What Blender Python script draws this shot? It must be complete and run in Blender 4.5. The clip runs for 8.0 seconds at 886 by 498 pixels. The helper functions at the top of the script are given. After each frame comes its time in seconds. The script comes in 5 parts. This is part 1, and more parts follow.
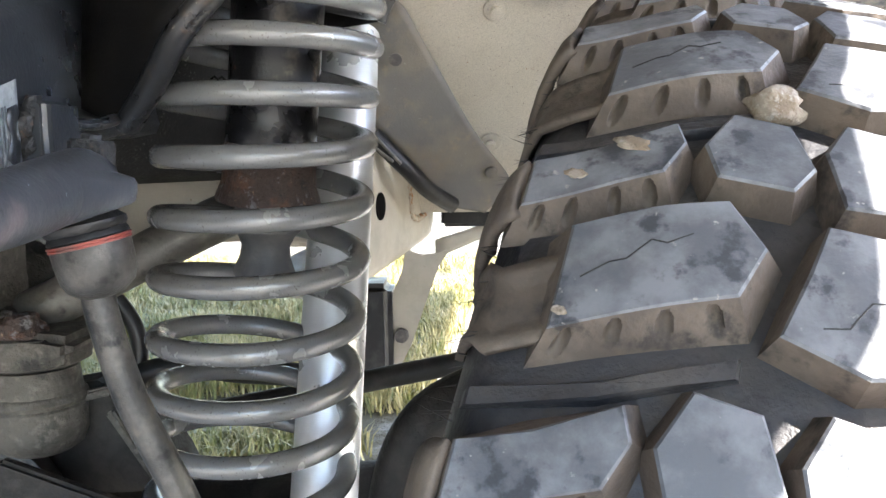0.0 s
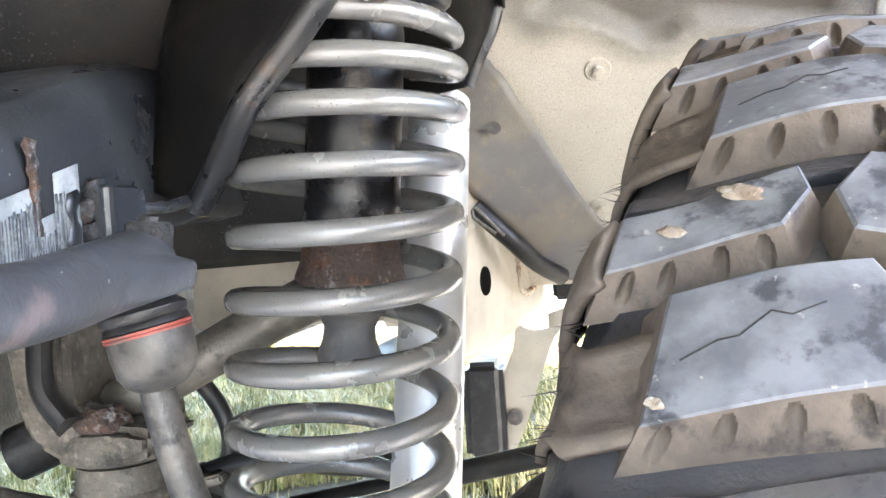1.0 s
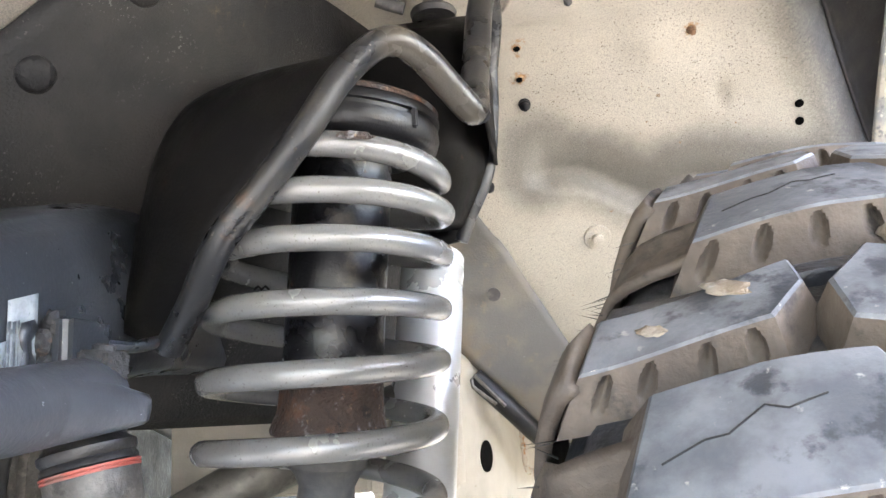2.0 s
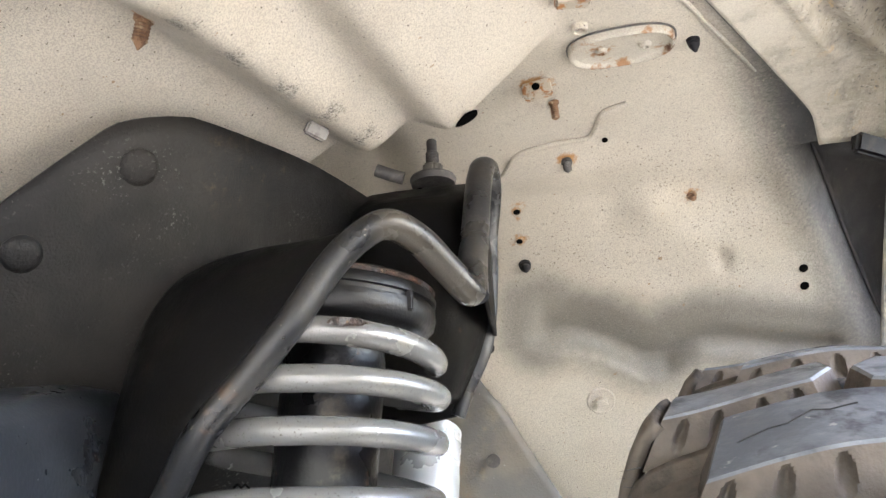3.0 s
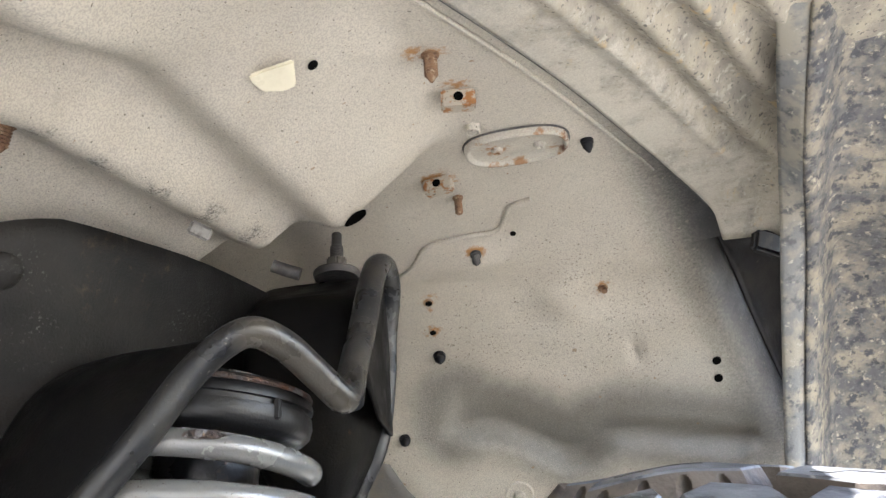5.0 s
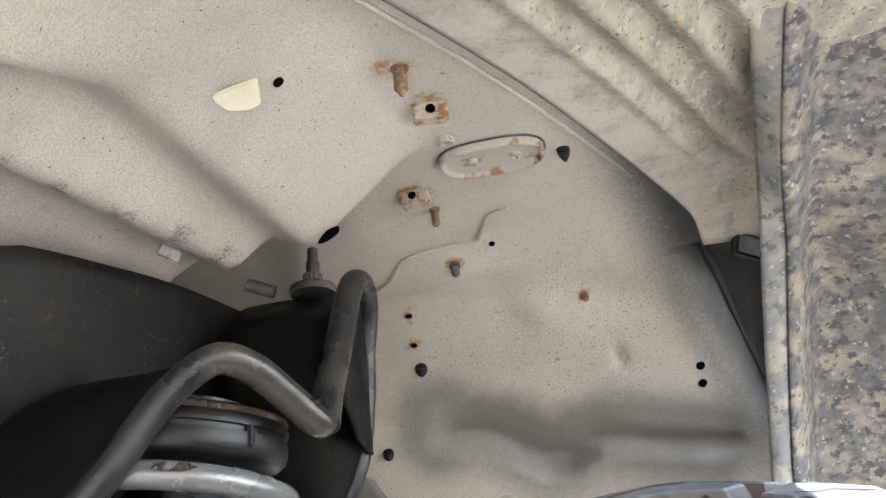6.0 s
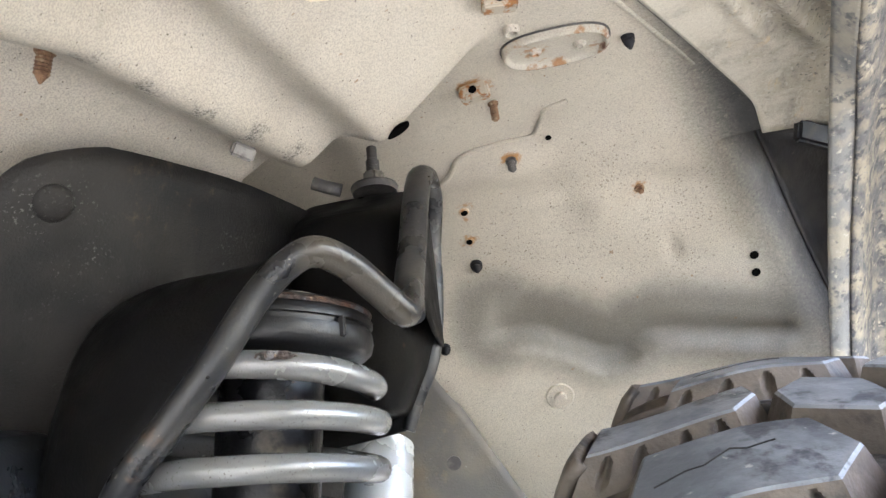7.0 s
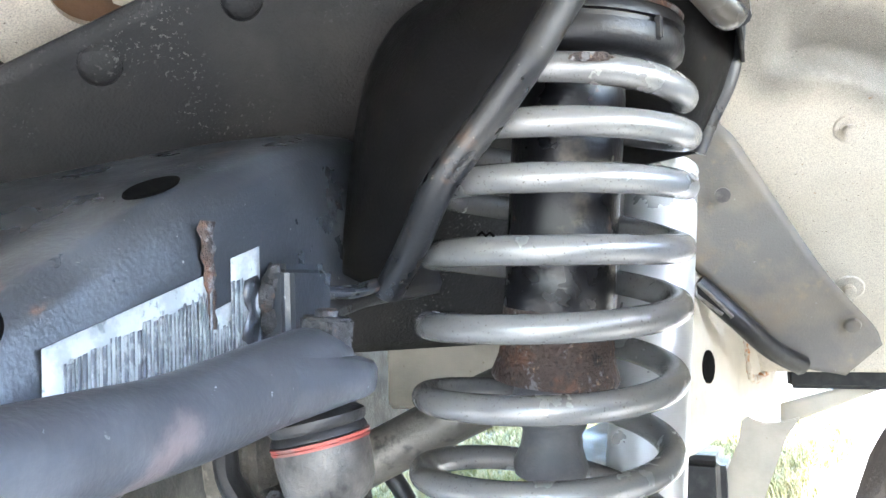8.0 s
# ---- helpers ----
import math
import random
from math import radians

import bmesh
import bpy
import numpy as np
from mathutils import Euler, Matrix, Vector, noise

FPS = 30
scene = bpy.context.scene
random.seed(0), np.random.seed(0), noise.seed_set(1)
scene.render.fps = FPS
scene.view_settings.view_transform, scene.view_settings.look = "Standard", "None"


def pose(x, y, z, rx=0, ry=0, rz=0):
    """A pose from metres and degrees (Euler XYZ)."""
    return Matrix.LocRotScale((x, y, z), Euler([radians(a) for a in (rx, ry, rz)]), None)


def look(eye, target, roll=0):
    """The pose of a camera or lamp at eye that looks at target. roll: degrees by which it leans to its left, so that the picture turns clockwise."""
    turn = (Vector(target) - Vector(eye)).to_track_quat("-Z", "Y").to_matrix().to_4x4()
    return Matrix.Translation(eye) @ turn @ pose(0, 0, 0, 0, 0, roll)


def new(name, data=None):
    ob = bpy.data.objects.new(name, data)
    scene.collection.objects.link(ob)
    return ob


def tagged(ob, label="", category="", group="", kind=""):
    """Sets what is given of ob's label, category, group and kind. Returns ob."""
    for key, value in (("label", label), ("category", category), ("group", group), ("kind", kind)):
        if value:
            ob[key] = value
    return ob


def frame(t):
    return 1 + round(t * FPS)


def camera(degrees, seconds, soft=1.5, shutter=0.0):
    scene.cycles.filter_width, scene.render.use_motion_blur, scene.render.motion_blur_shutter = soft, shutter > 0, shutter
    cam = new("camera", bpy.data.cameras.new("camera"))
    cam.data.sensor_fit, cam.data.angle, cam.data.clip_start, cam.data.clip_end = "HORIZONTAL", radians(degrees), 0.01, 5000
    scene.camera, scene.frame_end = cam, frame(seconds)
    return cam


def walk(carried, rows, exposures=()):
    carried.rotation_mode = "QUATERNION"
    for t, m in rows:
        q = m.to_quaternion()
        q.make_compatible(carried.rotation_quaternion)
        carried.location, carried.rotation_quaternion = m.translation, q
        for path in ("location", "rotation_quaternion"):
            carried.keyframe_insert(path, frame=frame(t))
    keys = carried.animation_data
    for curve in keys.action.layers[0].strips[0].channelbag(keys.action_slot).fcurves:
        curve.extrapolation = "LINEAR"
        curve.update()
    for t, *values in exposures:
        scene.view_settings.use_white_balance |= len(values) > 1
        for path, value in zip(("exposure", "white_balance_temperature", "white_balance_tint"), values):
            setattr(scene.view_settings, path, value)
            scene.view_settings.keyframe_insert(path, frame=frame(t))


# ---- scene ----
cam = camera(55.5, 8.0)
PATH = [
    (0, (0.014, 0.02, 0.746), (-0.033, 2.006, 0.51), -1.0),
    (0.1, (0.019, 0.015, 0.751), (-0.114, 1.998, 0.532), -1.2),
    (0.2, (0.019, 0.012, 0.756), (-0.187, 1.992, 0.561), -2.3),
    (0.3, (0.025, 0.018, 0.763), (-0.212, 1.995, 0.573), -4.1),
    (0.5, (0.036, 0.042, 0.764), (-0.219, 2.018, 0.581), -5.5),
    (0.7, (0.034, 0.064, 0.766), (-0.249, 2.037, 0.604), -5.4),
    (1, (0.033, 0.078, 0.741), (-0.301, 2.049, 0.693), -3.7),
    (1.2, (0.034, 0.082, 0.716), (-0.312, 2.051, 0.793), -3.8),
    (1.5, (0.041, 0.108, 0.72), (-0.295, 2.065, 0.954), -3.6),
    (1.7, (0.044, 0.109, 0.703), (-0.293, 2.055, 1.017), -3.6),
    (2.8, (0.047, 0.12, 0.743), (-0.272, 1.985, 1.391), -3.0),
    (3, (0.049, 0.123, 0.747), (-0.259, 1.968, 1.456), -2.8),
    (3.5, (0.06, 0.132, 0.755), (-0.227, 1.955, 1.526), -2.6),
    (4, (0.08, 0.128, 0.765), (-0.177, 1.931, 1.591), -2.6),
    (4.5, (0.098, 0.127, 0.764), (-0.137, 1.919, 1.621), -2.9),
    (6, (0.116, 0.137, 0.779), (-0.066, 1.933, 1.64), -5.4),
    (6.5, (0.102, 0.134, 0.784), (-0.076, 1.94, 1.626), -6.4),
    (7, (0.076, 0.131, 0.773), (-0.177, 2.002, 1.432), -6.2),
    (7.3, (0.038, 0.14, 0.769), (-0.43, 2.001, 1.331), -4.7),
    (7.5, (0.035, 0.147, 0.768), (-0.567, 1.997, 1.231), -3.2),
    (7.6, (0.032, 0.149, 0.767), (-0.604, 2.007, 1.145), -2.8),
    (8, (0.013, 0.152, 0.764), (-0.78, 1.985, 0.866), -1.8),
]
walk(cam, [(t, look(eye, target, roll)) for t, eye, target, roll in PATH],
     [(0, 3.5, 6500, 13), (0.2, 3.92, 6500, 13), (0.6, 4.46, 6500, 14), (1.5, 4.38, 6500, 15), (2.9, 4.02, 6500, 14), (4.4, 3.58, 6300, 13), (6.0, 3.38, 6300, 13), (6.5, 3.44, 6300, 13), (7.0, 3.76, 6300, 13), (7.3, 4.24, 6350, 12), (8, 4.70, 5950, 11)])


# ---- wheel arch shape ----
ARCH_Y = [.05, .18, .35, .50, .62, .72, .80, .86, .90, .95, 1.0, 1.05, 1.09, 1.12, 1.17, 1.25, 1.33, 1.40]
ARCH_Z = [.98, 1.02, 1.07, 1.105, 1.128, 1.138, 1.143, 1.137, 1.122, 1.098, 1.068, 1.02, .965, .92, .85, .745, .62, .50]


def spline(points, n):
    """Catmull-Rom through the points, n samples a span."""
    p = [np.array(q, float) for q in points]
    p = [2 * p[0] - p[1]] + p + [2 * p[-1] - p[-2]]
    out = []
    for i in range(1, len(p) - 2):
        for k in range(n):
            t = k / n
            out.append(0.5 * (2 * p[i] + (p[i + 1] - p[i - 1]) * t + (2 * p[i - 1] - 5 * p[i] + 4 * p[i + 1] - p[i + 2]) * t * t
                              + (3 * p[i] - p[i - 1] - 3 * p[i + 1] + p[i + 2]) * t ** 3))
    out.append(p[-2])
    return np.array(out)


def smooth(a, b, v):
    t = min(1.0, max(0.0, (v - a) / (b - a)))
    return t * t * (3 - 2 * t)


ARCH = spline(list(zip(ARCH_Y, ARCH_Z)), 40)
ARCH_S = np.concatenate([[0], np.cumsum(np.hypot(*np.diff(ARCH, axis=0).T))])
ARCH_LEN = float(np.interp(1.312, ARCH[:, 0], ARCH_S))


def arch_at(s):
    """Point and downward normal of the arch's section at arc length s."""
    y, z = np.interp(s, ARCH_S, ARCH[:, 0]), np.interp(s, ARCH_S, ARCH[:, 1])
    e = 0.01
    dy = np.interp(s + e, ARCH_S, ARCH[:, 0]) - np.interp(s - e, ARCH_S, ARCH[:, 0])
    dz = np.interp(s + e, ARCH_S, ARCH[:, 1]) - np.interp(s - e, ARCH_S, ARCH[:, 1])
    l = math.hypot(dy, dz)
    return y, z, dz / l, -dy / l


def bump(x, s, cx, cs, rx, rs, turn=0.0):
    c, k = math.cos(turn), math.sin(turn)
    a, b = (x - cx) * c + (s - cs) * k, -(x - cx) * k + (s - cs) * c
    return math.exp(-((a / rx) ** 2 + (b / rs) ** 2))


def fold_lines(y, base):
    """The folds of the pressed roof across x, and their heights: left slope, valley, crest, dip, second crest, crease."""
    v, c1, c2, k = -.195 + .39 * (y - .502), -.134 + .22 * (y - .506), -.062 + .20 * (y - .52), .030 + .168 * (y - .507)
    c1 = max(c1, v + .012)
    zv = 1.061 - .25 * max(0.0, .47 - y)
    z1 = zv - .60 * (c1 - v)
    return ([v - .39, v - .24, v - .14, v - .02, v, c1, c1 + .010, c2 - .032, c2, k, k + .3],
            [zv - .23, zv - .125, zv - .065, zv - .012, zv, z1, z1 + .001, zv + .003, zv - .012, base, base])


def soft(d, xs, hs, w=.008):
    return .5 * float(np.interp(d, xs, hs)) + .25 * float(np.interp(d - w, xs, hs)) + .25 * float(np.interp(d + w, xs, hs))


def seam_x(y):
    """Where the inner fender's edge lies over the arch."""
    return float(np.interp(y, [0, .80, .87, .92], [-.199, .237, .281, .296]))


def arch_point(x, s):
    """The pressed sheet of the wheel arch at x across and s along."""
    y, z, ny, nz = arch_at(s)
    edge = .688 - .2 * max(0.0, x - .02) + .25 * max(0.0, -.08 - x)
    z += (soft(x, *fold_lines(min(y, .70), z), .006) - z) * (1 - .92 * smooth(edge - .018, edge + .020, y)) * (1 - smooth(.95, 1.1, y))
    z -= .30 * min(.05, max(0.0, .430 + .59 * (x + .125) - y)) * smooth(-.055, -.085, x) * smooth(.30, .40, y)
    z += .022 * smooth(.004, .016, x - seam_x(y)) * (1 - smooth(.86, .91, y))
    crest, top = float(np.interp(x, RIDGE_X, RIDGE_S)), float(np.interp(x, POCKET_X, POCKET_S))
    v = (s - top) / (crest - top)
    win = smooth(-.024, .010, x) * (1 - smooth(.314, .334, x))
    deep = .015 + .012 * smooth(.20, .10, x)
    if v < 0:
        o = 0.0
    elif v < .86:
        o = -deep * (v / .86) ** 1.7
    elif v < 1.02:
        o = -deep + (deep + .006) * smooth(.86, 1.02, v)
    else:
        o = .006 * math.exp(-((s - crest) / .030) ** 2)
    o += .0035 * math.exp(-((v - .48) / .10) ** 2) * smooth(.18, .22, x)
    o *= win
    o += .085 * max(0.0, .085 - x) * smooth(.72, .84, s) * (1 - smooth(1.10, 1.30, s)) * (1 - smooth(-.08, -.14, x))
    for f in ARCH_RELIEF:
        o += f[0] * bump(x, s, *f[1:])
    return (x, y + o * ny, z + o * nz)


RIDGE_X = [-.05, -.012, .026, .057, .086, .115, .140, .158, .175, .212, .260, .302, .330]
RIDGE_S = [1.104, 1.104, 1.106, 1.115, 1.133, 1.152, 1.149, 1.135, 1.128, 1.132, 1.142, 1.148, 1.140]
POCKET_X = [-.013, .006, .039, .098, .158, .218, .278, .319]
POCKET_S = [1.065, 1.030, 1.018, 1.035, 1.055, 1.070, 1.080, 1.098]
ARCH_RELIEF = [(.006, .12, .985, .12, .035), (-.008, .205, .938, .042, .026, -.1), (-.008, .2055, 1.019, .005, .014), (.007, .128, .945, .022, .022, .8),
               (.010, .045, .874, .045, .018)]

# ---- light ----
SUN_AZ, SUN_EL = radians(-22), radians(43)
world = bpy.data.worlds.new("world")
scene.world = world
world.use_nodes = True
wn = world.node_tree.nodes
sky = wn.new("ShaderNodeTexSky")
sky.sky_type, sky.sun_disc = "NISHITA", False
sky.sun_elevation, sky.sun_rotation = SUN_EL, radians(90) - SUN_AZ
world.node_tree.links.new(sky.outputs[0], wn["Background"].inputs[0])
wn["Background"].inputs[1].default_value = 0.15
sun = new("sun", bpy.data.lights.new("sun", "SUN"))
sun.data.energy, sun.data.angle, sun.data.color = 5.0, radians(0.5), (1.0, 0.95, 0.87)
sun_way = Vector((math.cos(SUN_AZ) * math.cos(SUN_EL), math.sin(SUN_AZ) * math.cos(SUN_EL), math.sin(SUN_EL)))
sun.matrix_world = look(tuple(sun_way * 20), (0, 0, 0))


# ---- materials ----
def shader(name, base, rough=0.6, metal=0.0):
    m = bpy.data.materials.new(name)
    m.use_nodes = True
    b = m.node_tree.nodes["Principled BSDF"]
    b.inputs["Base Color"].default_value = (*base, 1)
    b.inputs["Roughness"].default_value, b.inputs["Metallic"].default_value = rough, metal
    return m, m.node_tree, b


def noise_mask(tree, scale, low, high, detail=6.0, stretch=(1, 1, 1), rough=0.6, seed=0.0):
    """A 0-1 mask from noise in metres."""
    n, l = tree.nodes, tree.links
    pos = n.new("ShaderNodeNewGeometry")
    mp = n.new("ShaderNodeMapping")
    mp.inputs["Scale"].default_value = stretch
    mp.inputs["Location"].default_value = (seed, seed * 1.7, seed * 0.6)
    tex = n.new("ShaderNodeTexNoise")
    tex.inputs["Scale"].default_value, tex.inputs["Detail"].default_value, tex.inputs["Roughness"].default_value = scale, detail, rough
    ramp = n.new("ShaderNodeMapRange")
    ramp.interpolation_type = "SMOOTHSTEP"
    ramp.inputs["From Min"].default_value, ramp.inputs["From Max"].default_value = low, high
    l.new(pos.outputs["Position"], mp.inputs["Vector"])
    l.new(mp.outputs[0], tex.inputs["Vector"])
    l.new(tex.outputs["Fac"], ramp.inputs["Value"])
    return ramp.outputs[0]


def mix_colour(tree, fac, a, b):
    m = tree.nodes.new("ShaderNodeMix")
    m.data_type = "RGBA"
    tree.links.new(fac, m.inputs["Factor"])
    for sock, v in ((m.inputs[6], a), (m.inputs[7], b)):
        if isinstance(v, tuple):
            sock.default_value = (*v, 1)
        else:
            tree.links.new(v, sock)
    return m.outputs[2]


def mix_value(tree, fac, a, b):
    m = tree.nodes.new("ShaderNodeMapRange")
    tree.links.new(fac, m.inputs["Value"])
    m.inputs["To Min"].default_value, m.inputs["To Max"].default_value = a, b
    return m.outputs[0]


def relief(tree, bsdf, scale, strength, distance=0.001, detail=4.0, stretch=(1, 1, 1)):
    h = noise_mask(tree, scale, 0.25, 0.75, detail, stretch, 0.6, 3.1)
    b = tree.nodes.new("ShaderNodeBump")
    b.inputs["Strength"].default_value, b.inputs["Distance"].default_value = strength, distance
    tree.links.new(h, b.inputs["Height"])
    tree.links.new(b.outputs[0], bsdf.inputs["Normal"])


def near_mask(tree, points, size, wobble=0.6):
    """A ragged mask round some places."""
    n, l = tree.nodes, tree.links
    pos = n.new("ShaderNodeNewGeometry")
    best = None
    for p in points:
        d = n.new("ShaderNodeVectorMath")
        d.operation = "DISTANCE"
        d.inputs[1].default_value = p
        l.new(pos.outputs["Position"], d.inputs[0])
        if best is None:
            best = d.outputs["Value"]
        else:
            k = n.new("ShaderNodeMath")
            k.operation = "MINIMUM"
            l.new(best, k.inputs[0])
            l.new(d.outputs["Value"], k.inputs[1])
            best = k.outputs[0]
    rag = noise_mask(tree, 90, 0.3, 0.7, 5, (1, 1, 1), 0.7, 7.0)
    k = n.new("ShaderNodeMath")
    k.operation = "MULTIPLY_ADD"
    l.new(rag, k.inputs[0])
    k.inputs[1].default_value = size * wobble * 2
    l.new(best, k.inputs[2])
    r = n.new("ShaderNodeMapRange")
    r.interpolation_type = "SMOOTHSTEP"
    r.inputs["From Min"].default_value, r.inputs["From Max"].default_value = size * 0.55, size * 1.35
    r.inputs["To Min"].default_value, r.inputs["To Max"].default_value = 1, 0
    l.new(k.outputs[0], r.inputs["Value"])
    return r.outputs[0]


def weathered(name, base, layers, rough=0.6, metal=0.0, bump_scale=300, bump_strength=0.15, distance=0.001, rough_var=0.12, spec=0.5):
    """Base colour with noise layers (colour, scale, low, high[, stretch])."""
    m, tree, b = shader(name, base, rough, metal)
    b.inputs["Specular IOR Level"].default_value = spec
    col = base
    for i, lay in enumerate(layers):
        colour, scale, low, high = lay[:4]
        stretch = lay[4] if len(lay) > 4 else (1, 1, 1)
        col = mix_colour(tree, noise_mask(tree, scale, low, high, 6, stretch, 0.62, i * 2.3), col, colour)
    if not isinstance(col, tuple):
        tree.links.new(col, b.inputs["Base Color"])
    tree.links.new(mix_value(tree, noise_mask(tree, 25, 0.3, 0.7, 4, (1, 1, 1), 0.6, 5.5), rough - rough_var, min(1, rough + rough_var)), b.inputs["Roughness"])
    relief(tree, b, bump_scale, bump_strength, distance)
    return m


RUST_AT = [arch_point(x, s) for x, s in ((.055, .536), (.045, .534), (.066, .590), (.031, .730), (.040, .738), (.022, .734), (.050, .858), (.174, .936), (-.007, .918), (-.009, .960),
                                         (-.180, .455), (.084, .690))]


def line_mask(tree, weights, shift, low, high, rag=0.0, scale=40):
    """A mask across a sloping line of the place, with a ragged border."""
    n, l = tree.nodes, tree.links
    pos = n.new("ShaderNodeNewGeometry")
    dot = n.new("ShaderNodeVectorMath")
    dot.operation = "DOT_PRODUCT"
    dot.inputs[1].default_value = weights
    l.new(pos.outputs["Position"], dot.inputs[0])
    k = n.new("ShaderNodeMath")
    k.operation = "MULTIPLY_ADD"
    l.new(noise_mask(tree, scale, .25, .75, 6, (1, 1, 1), .7, 8.0), k.inputs[0])
    k.inputs[1].default_value = rag
    l.new(dot.outputs["Value"], k.inputs[2])
    r = n.new("ShaderNodeMapRange")
    r.interpolation_type = "SMOOTHSTEP"
    r.inputs["From Min"].default_value, r.inputs["From Max"].default_value = shift + low, shift + high
    l.new(k.outputs[0], r.inputs["Value"])
    return r.outputs[0]


def times(tree, a, b):
    k = tree.nodes.new("ShaderNodeMath")
    k.operation = "MULTIPLY"
    for sock, v in ((k.inputs[0], a), (k.inputs[1], b)):
        if isinstance(v, float):
            sock.default_value = v
        else:
            tree.links.new(v, sock)
    return k.outputs[0]


def cream_paint():
    m, t, b = shader("cream_body_paint", (.58, .54, .45), .5)
    col = mix_colour(t, noise_mask(t, 9, .35, .75, 5, (1, 1, 1), .6, 1.0), (.63, .575, .485), (.52, .47, .39))
    col = mix_colour(t, times(t, noise_mask(t, 850, .42, .60, 3, (1, 1, 1), .6, 4.0), .58), col, (.34, .31, .265))
    col = mix_colour(t, noise_mask(t, 38, .58, .88, 8, (1, 1, 1), .72, 2.0), col, (.30, .27, .22))
    # Dust in the pocket, made darker to paint in the pocket's shade.
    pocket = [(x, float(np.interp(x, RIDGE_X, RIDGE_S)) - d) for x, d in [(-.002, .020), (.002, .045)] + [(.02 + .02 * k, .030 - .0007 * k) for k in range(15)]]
    pocket_dust_shade = near_mask(t, [arch_point(x, s) for x, s in pocket], .054, .05)
    col = mix_colour(t, times(t, pocket_dust_shade, times(t, noise_mask(t, 900, .05, .62, 4, (1, 1, 1), .7, 9.0), .85)), col, (.15, .142, .13))
    col = mix_colour(t, times(t, near_mask(t, [arch_point(x, s) for x, s in ((.15, .90), (.11, .98), (.20, 1.0), (.05, 1.0), (.25, .95))], .11, .5), noise_mask(t, 420, .60, .66, 3, (1, 1, 1), .6, 14.0)), col, (.16, .13, .10))
    col = mix_colour(t, noise_mask(t, 110, .70, .735, 4, (1, 1, 1), .6, 11.0), col, (.30, .20, .12))
    col = mix_colour(t, noise_mask(t, 430, .72, .74, 2, (1, 1, 1), .4, 6.0), col, (.12, .10, .08))
    col = mix_colour(t, times(t, near_mask(t, [(-.351, .558, .993), (-.372, .575, .985)], .026, .5), noise_mask(t, 500, .30, .5, 3, (1, 1, 1), .6, 3.0)), col, (.13, .13, .135))
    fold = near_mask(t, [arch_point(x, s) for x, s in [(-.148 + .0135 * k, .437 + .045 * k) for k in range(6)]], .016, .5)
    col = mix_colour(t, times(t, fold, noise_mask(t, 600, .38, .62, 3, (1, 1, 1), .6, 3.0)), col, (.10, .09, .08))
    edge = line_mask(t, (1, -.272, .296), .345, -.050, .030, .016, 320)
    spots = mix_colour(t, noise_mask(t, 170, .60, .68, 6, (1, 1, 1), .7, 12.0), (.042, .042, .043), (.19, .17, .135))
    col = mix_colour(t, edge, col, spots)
    col = mix_colour(t, near_mask(t, RUST_AT, .0135), col, (.40, .20, .065))
    t.links.new(col, b.inputs["Base Color"])
    t.links.new(mix_value(t, noise_mask(t, 30, .3, .7, 4, (1, 1, 1), .6, 5.5), .42, .66), b.inputs["Roughness"])
    relief(t, b, 800, .50, .0010)
    return m


def fender_mud():
    """Cream paint under dried splashes that thicken away from the seam."""
    m, t, b = shader("cream_paint_road_dirt", (.5, .46, .38), .75)
    along = (1, .40, 1)
    col = mix_colour(t, noise_mask(t, 900, .40, .62, 2, (1, 1, 1), .6, 4.0), (.56, .52, .44), (.46, .425, .36))
    grime = mix_colour(t, noise_mask(t, 42, .36, .66, 8, along, .72, 1.0), (.42, .375, .295), (.25, .228, .195))
    grime = mix_colour(t, noise_mask(t, 120, .57, .63, 6, (1, .7, 1), .6, 5.0), grime, (.46, .425, .355))
    grime = mix_colour(t, noise_mask(t, 60, .60, .68, 6, along, .6, 7.0), grime, (.47, .35, .20))
    grime = mix_colour(t, noise_mask(t, 330, .60, .66, 3, (1, .7, 1), .5, 9.0), grime, (.15, .138, .12))
    col = mix_colour(t, line_mask(t, (1, -.545, 0), -.205, .055, .16, .11, 26), col, grime)
    t.links.new(col, b.inputs["Base Color"])
    relief(t, b, 300, .40, .0009)
    return m


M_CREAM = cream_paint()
M_CREAM_DIRTY = fender_mud()
M_FLARE = weathered("black_plastic_dried_mud", (.10, .10, .105), [((.29, .255, .195), 55, .38, .66, (.7, .7, 1)), ((.06, .062, .068), 95, .50, .62), ((.38, .34, .265), 130, .58, .68), ((.16, .16, .16), 260, .58, .66), ((.04, .042, .047), 70, .62, .70)], .72, 0, 260, .35, .0012)
M_EDGE = weathered("black_dusty_edge", (.017, .0165, .018), [((.028, .026, .024), 30, .46, .68), ((.085, .074, .058), 140, .66, .71)], .6, 0, 260, .3, spec=.3)
M_LIP = weathered("grey_lip_dried_mud", (.17, .172, .17), [((.29, .265, .215), 34, .42, .62), ((.10, .10, .105), 75, .52, .64), ((.36, .34, .29), 160, .60, .68)], .65, 0, 260, .3)
M_BLACK = weathered("black_chassis_paint", (.0042, .0042, .0046), [((.0095, .0086, .0072), 14, .45, .72), ((.09, .08, .07), 560, .69, .74), ((.05, .026, .014), 40, .66, .76)], .50, 0, 500, .18, spec=.12)
M_BLACK_SATIN = weathered("satin_black_flange", (.022, .023, .026), [((.05, .047, .042), 22, .42, .70), ((.14, .13, .11), 200, .64, .72)], .33, 0, 500, .15, spec=.5)
FLANGE_TAN = [(-.054 + .0036 * k, .567 + .0070 * k, .934 - .0034 * k) for k in range(10)]
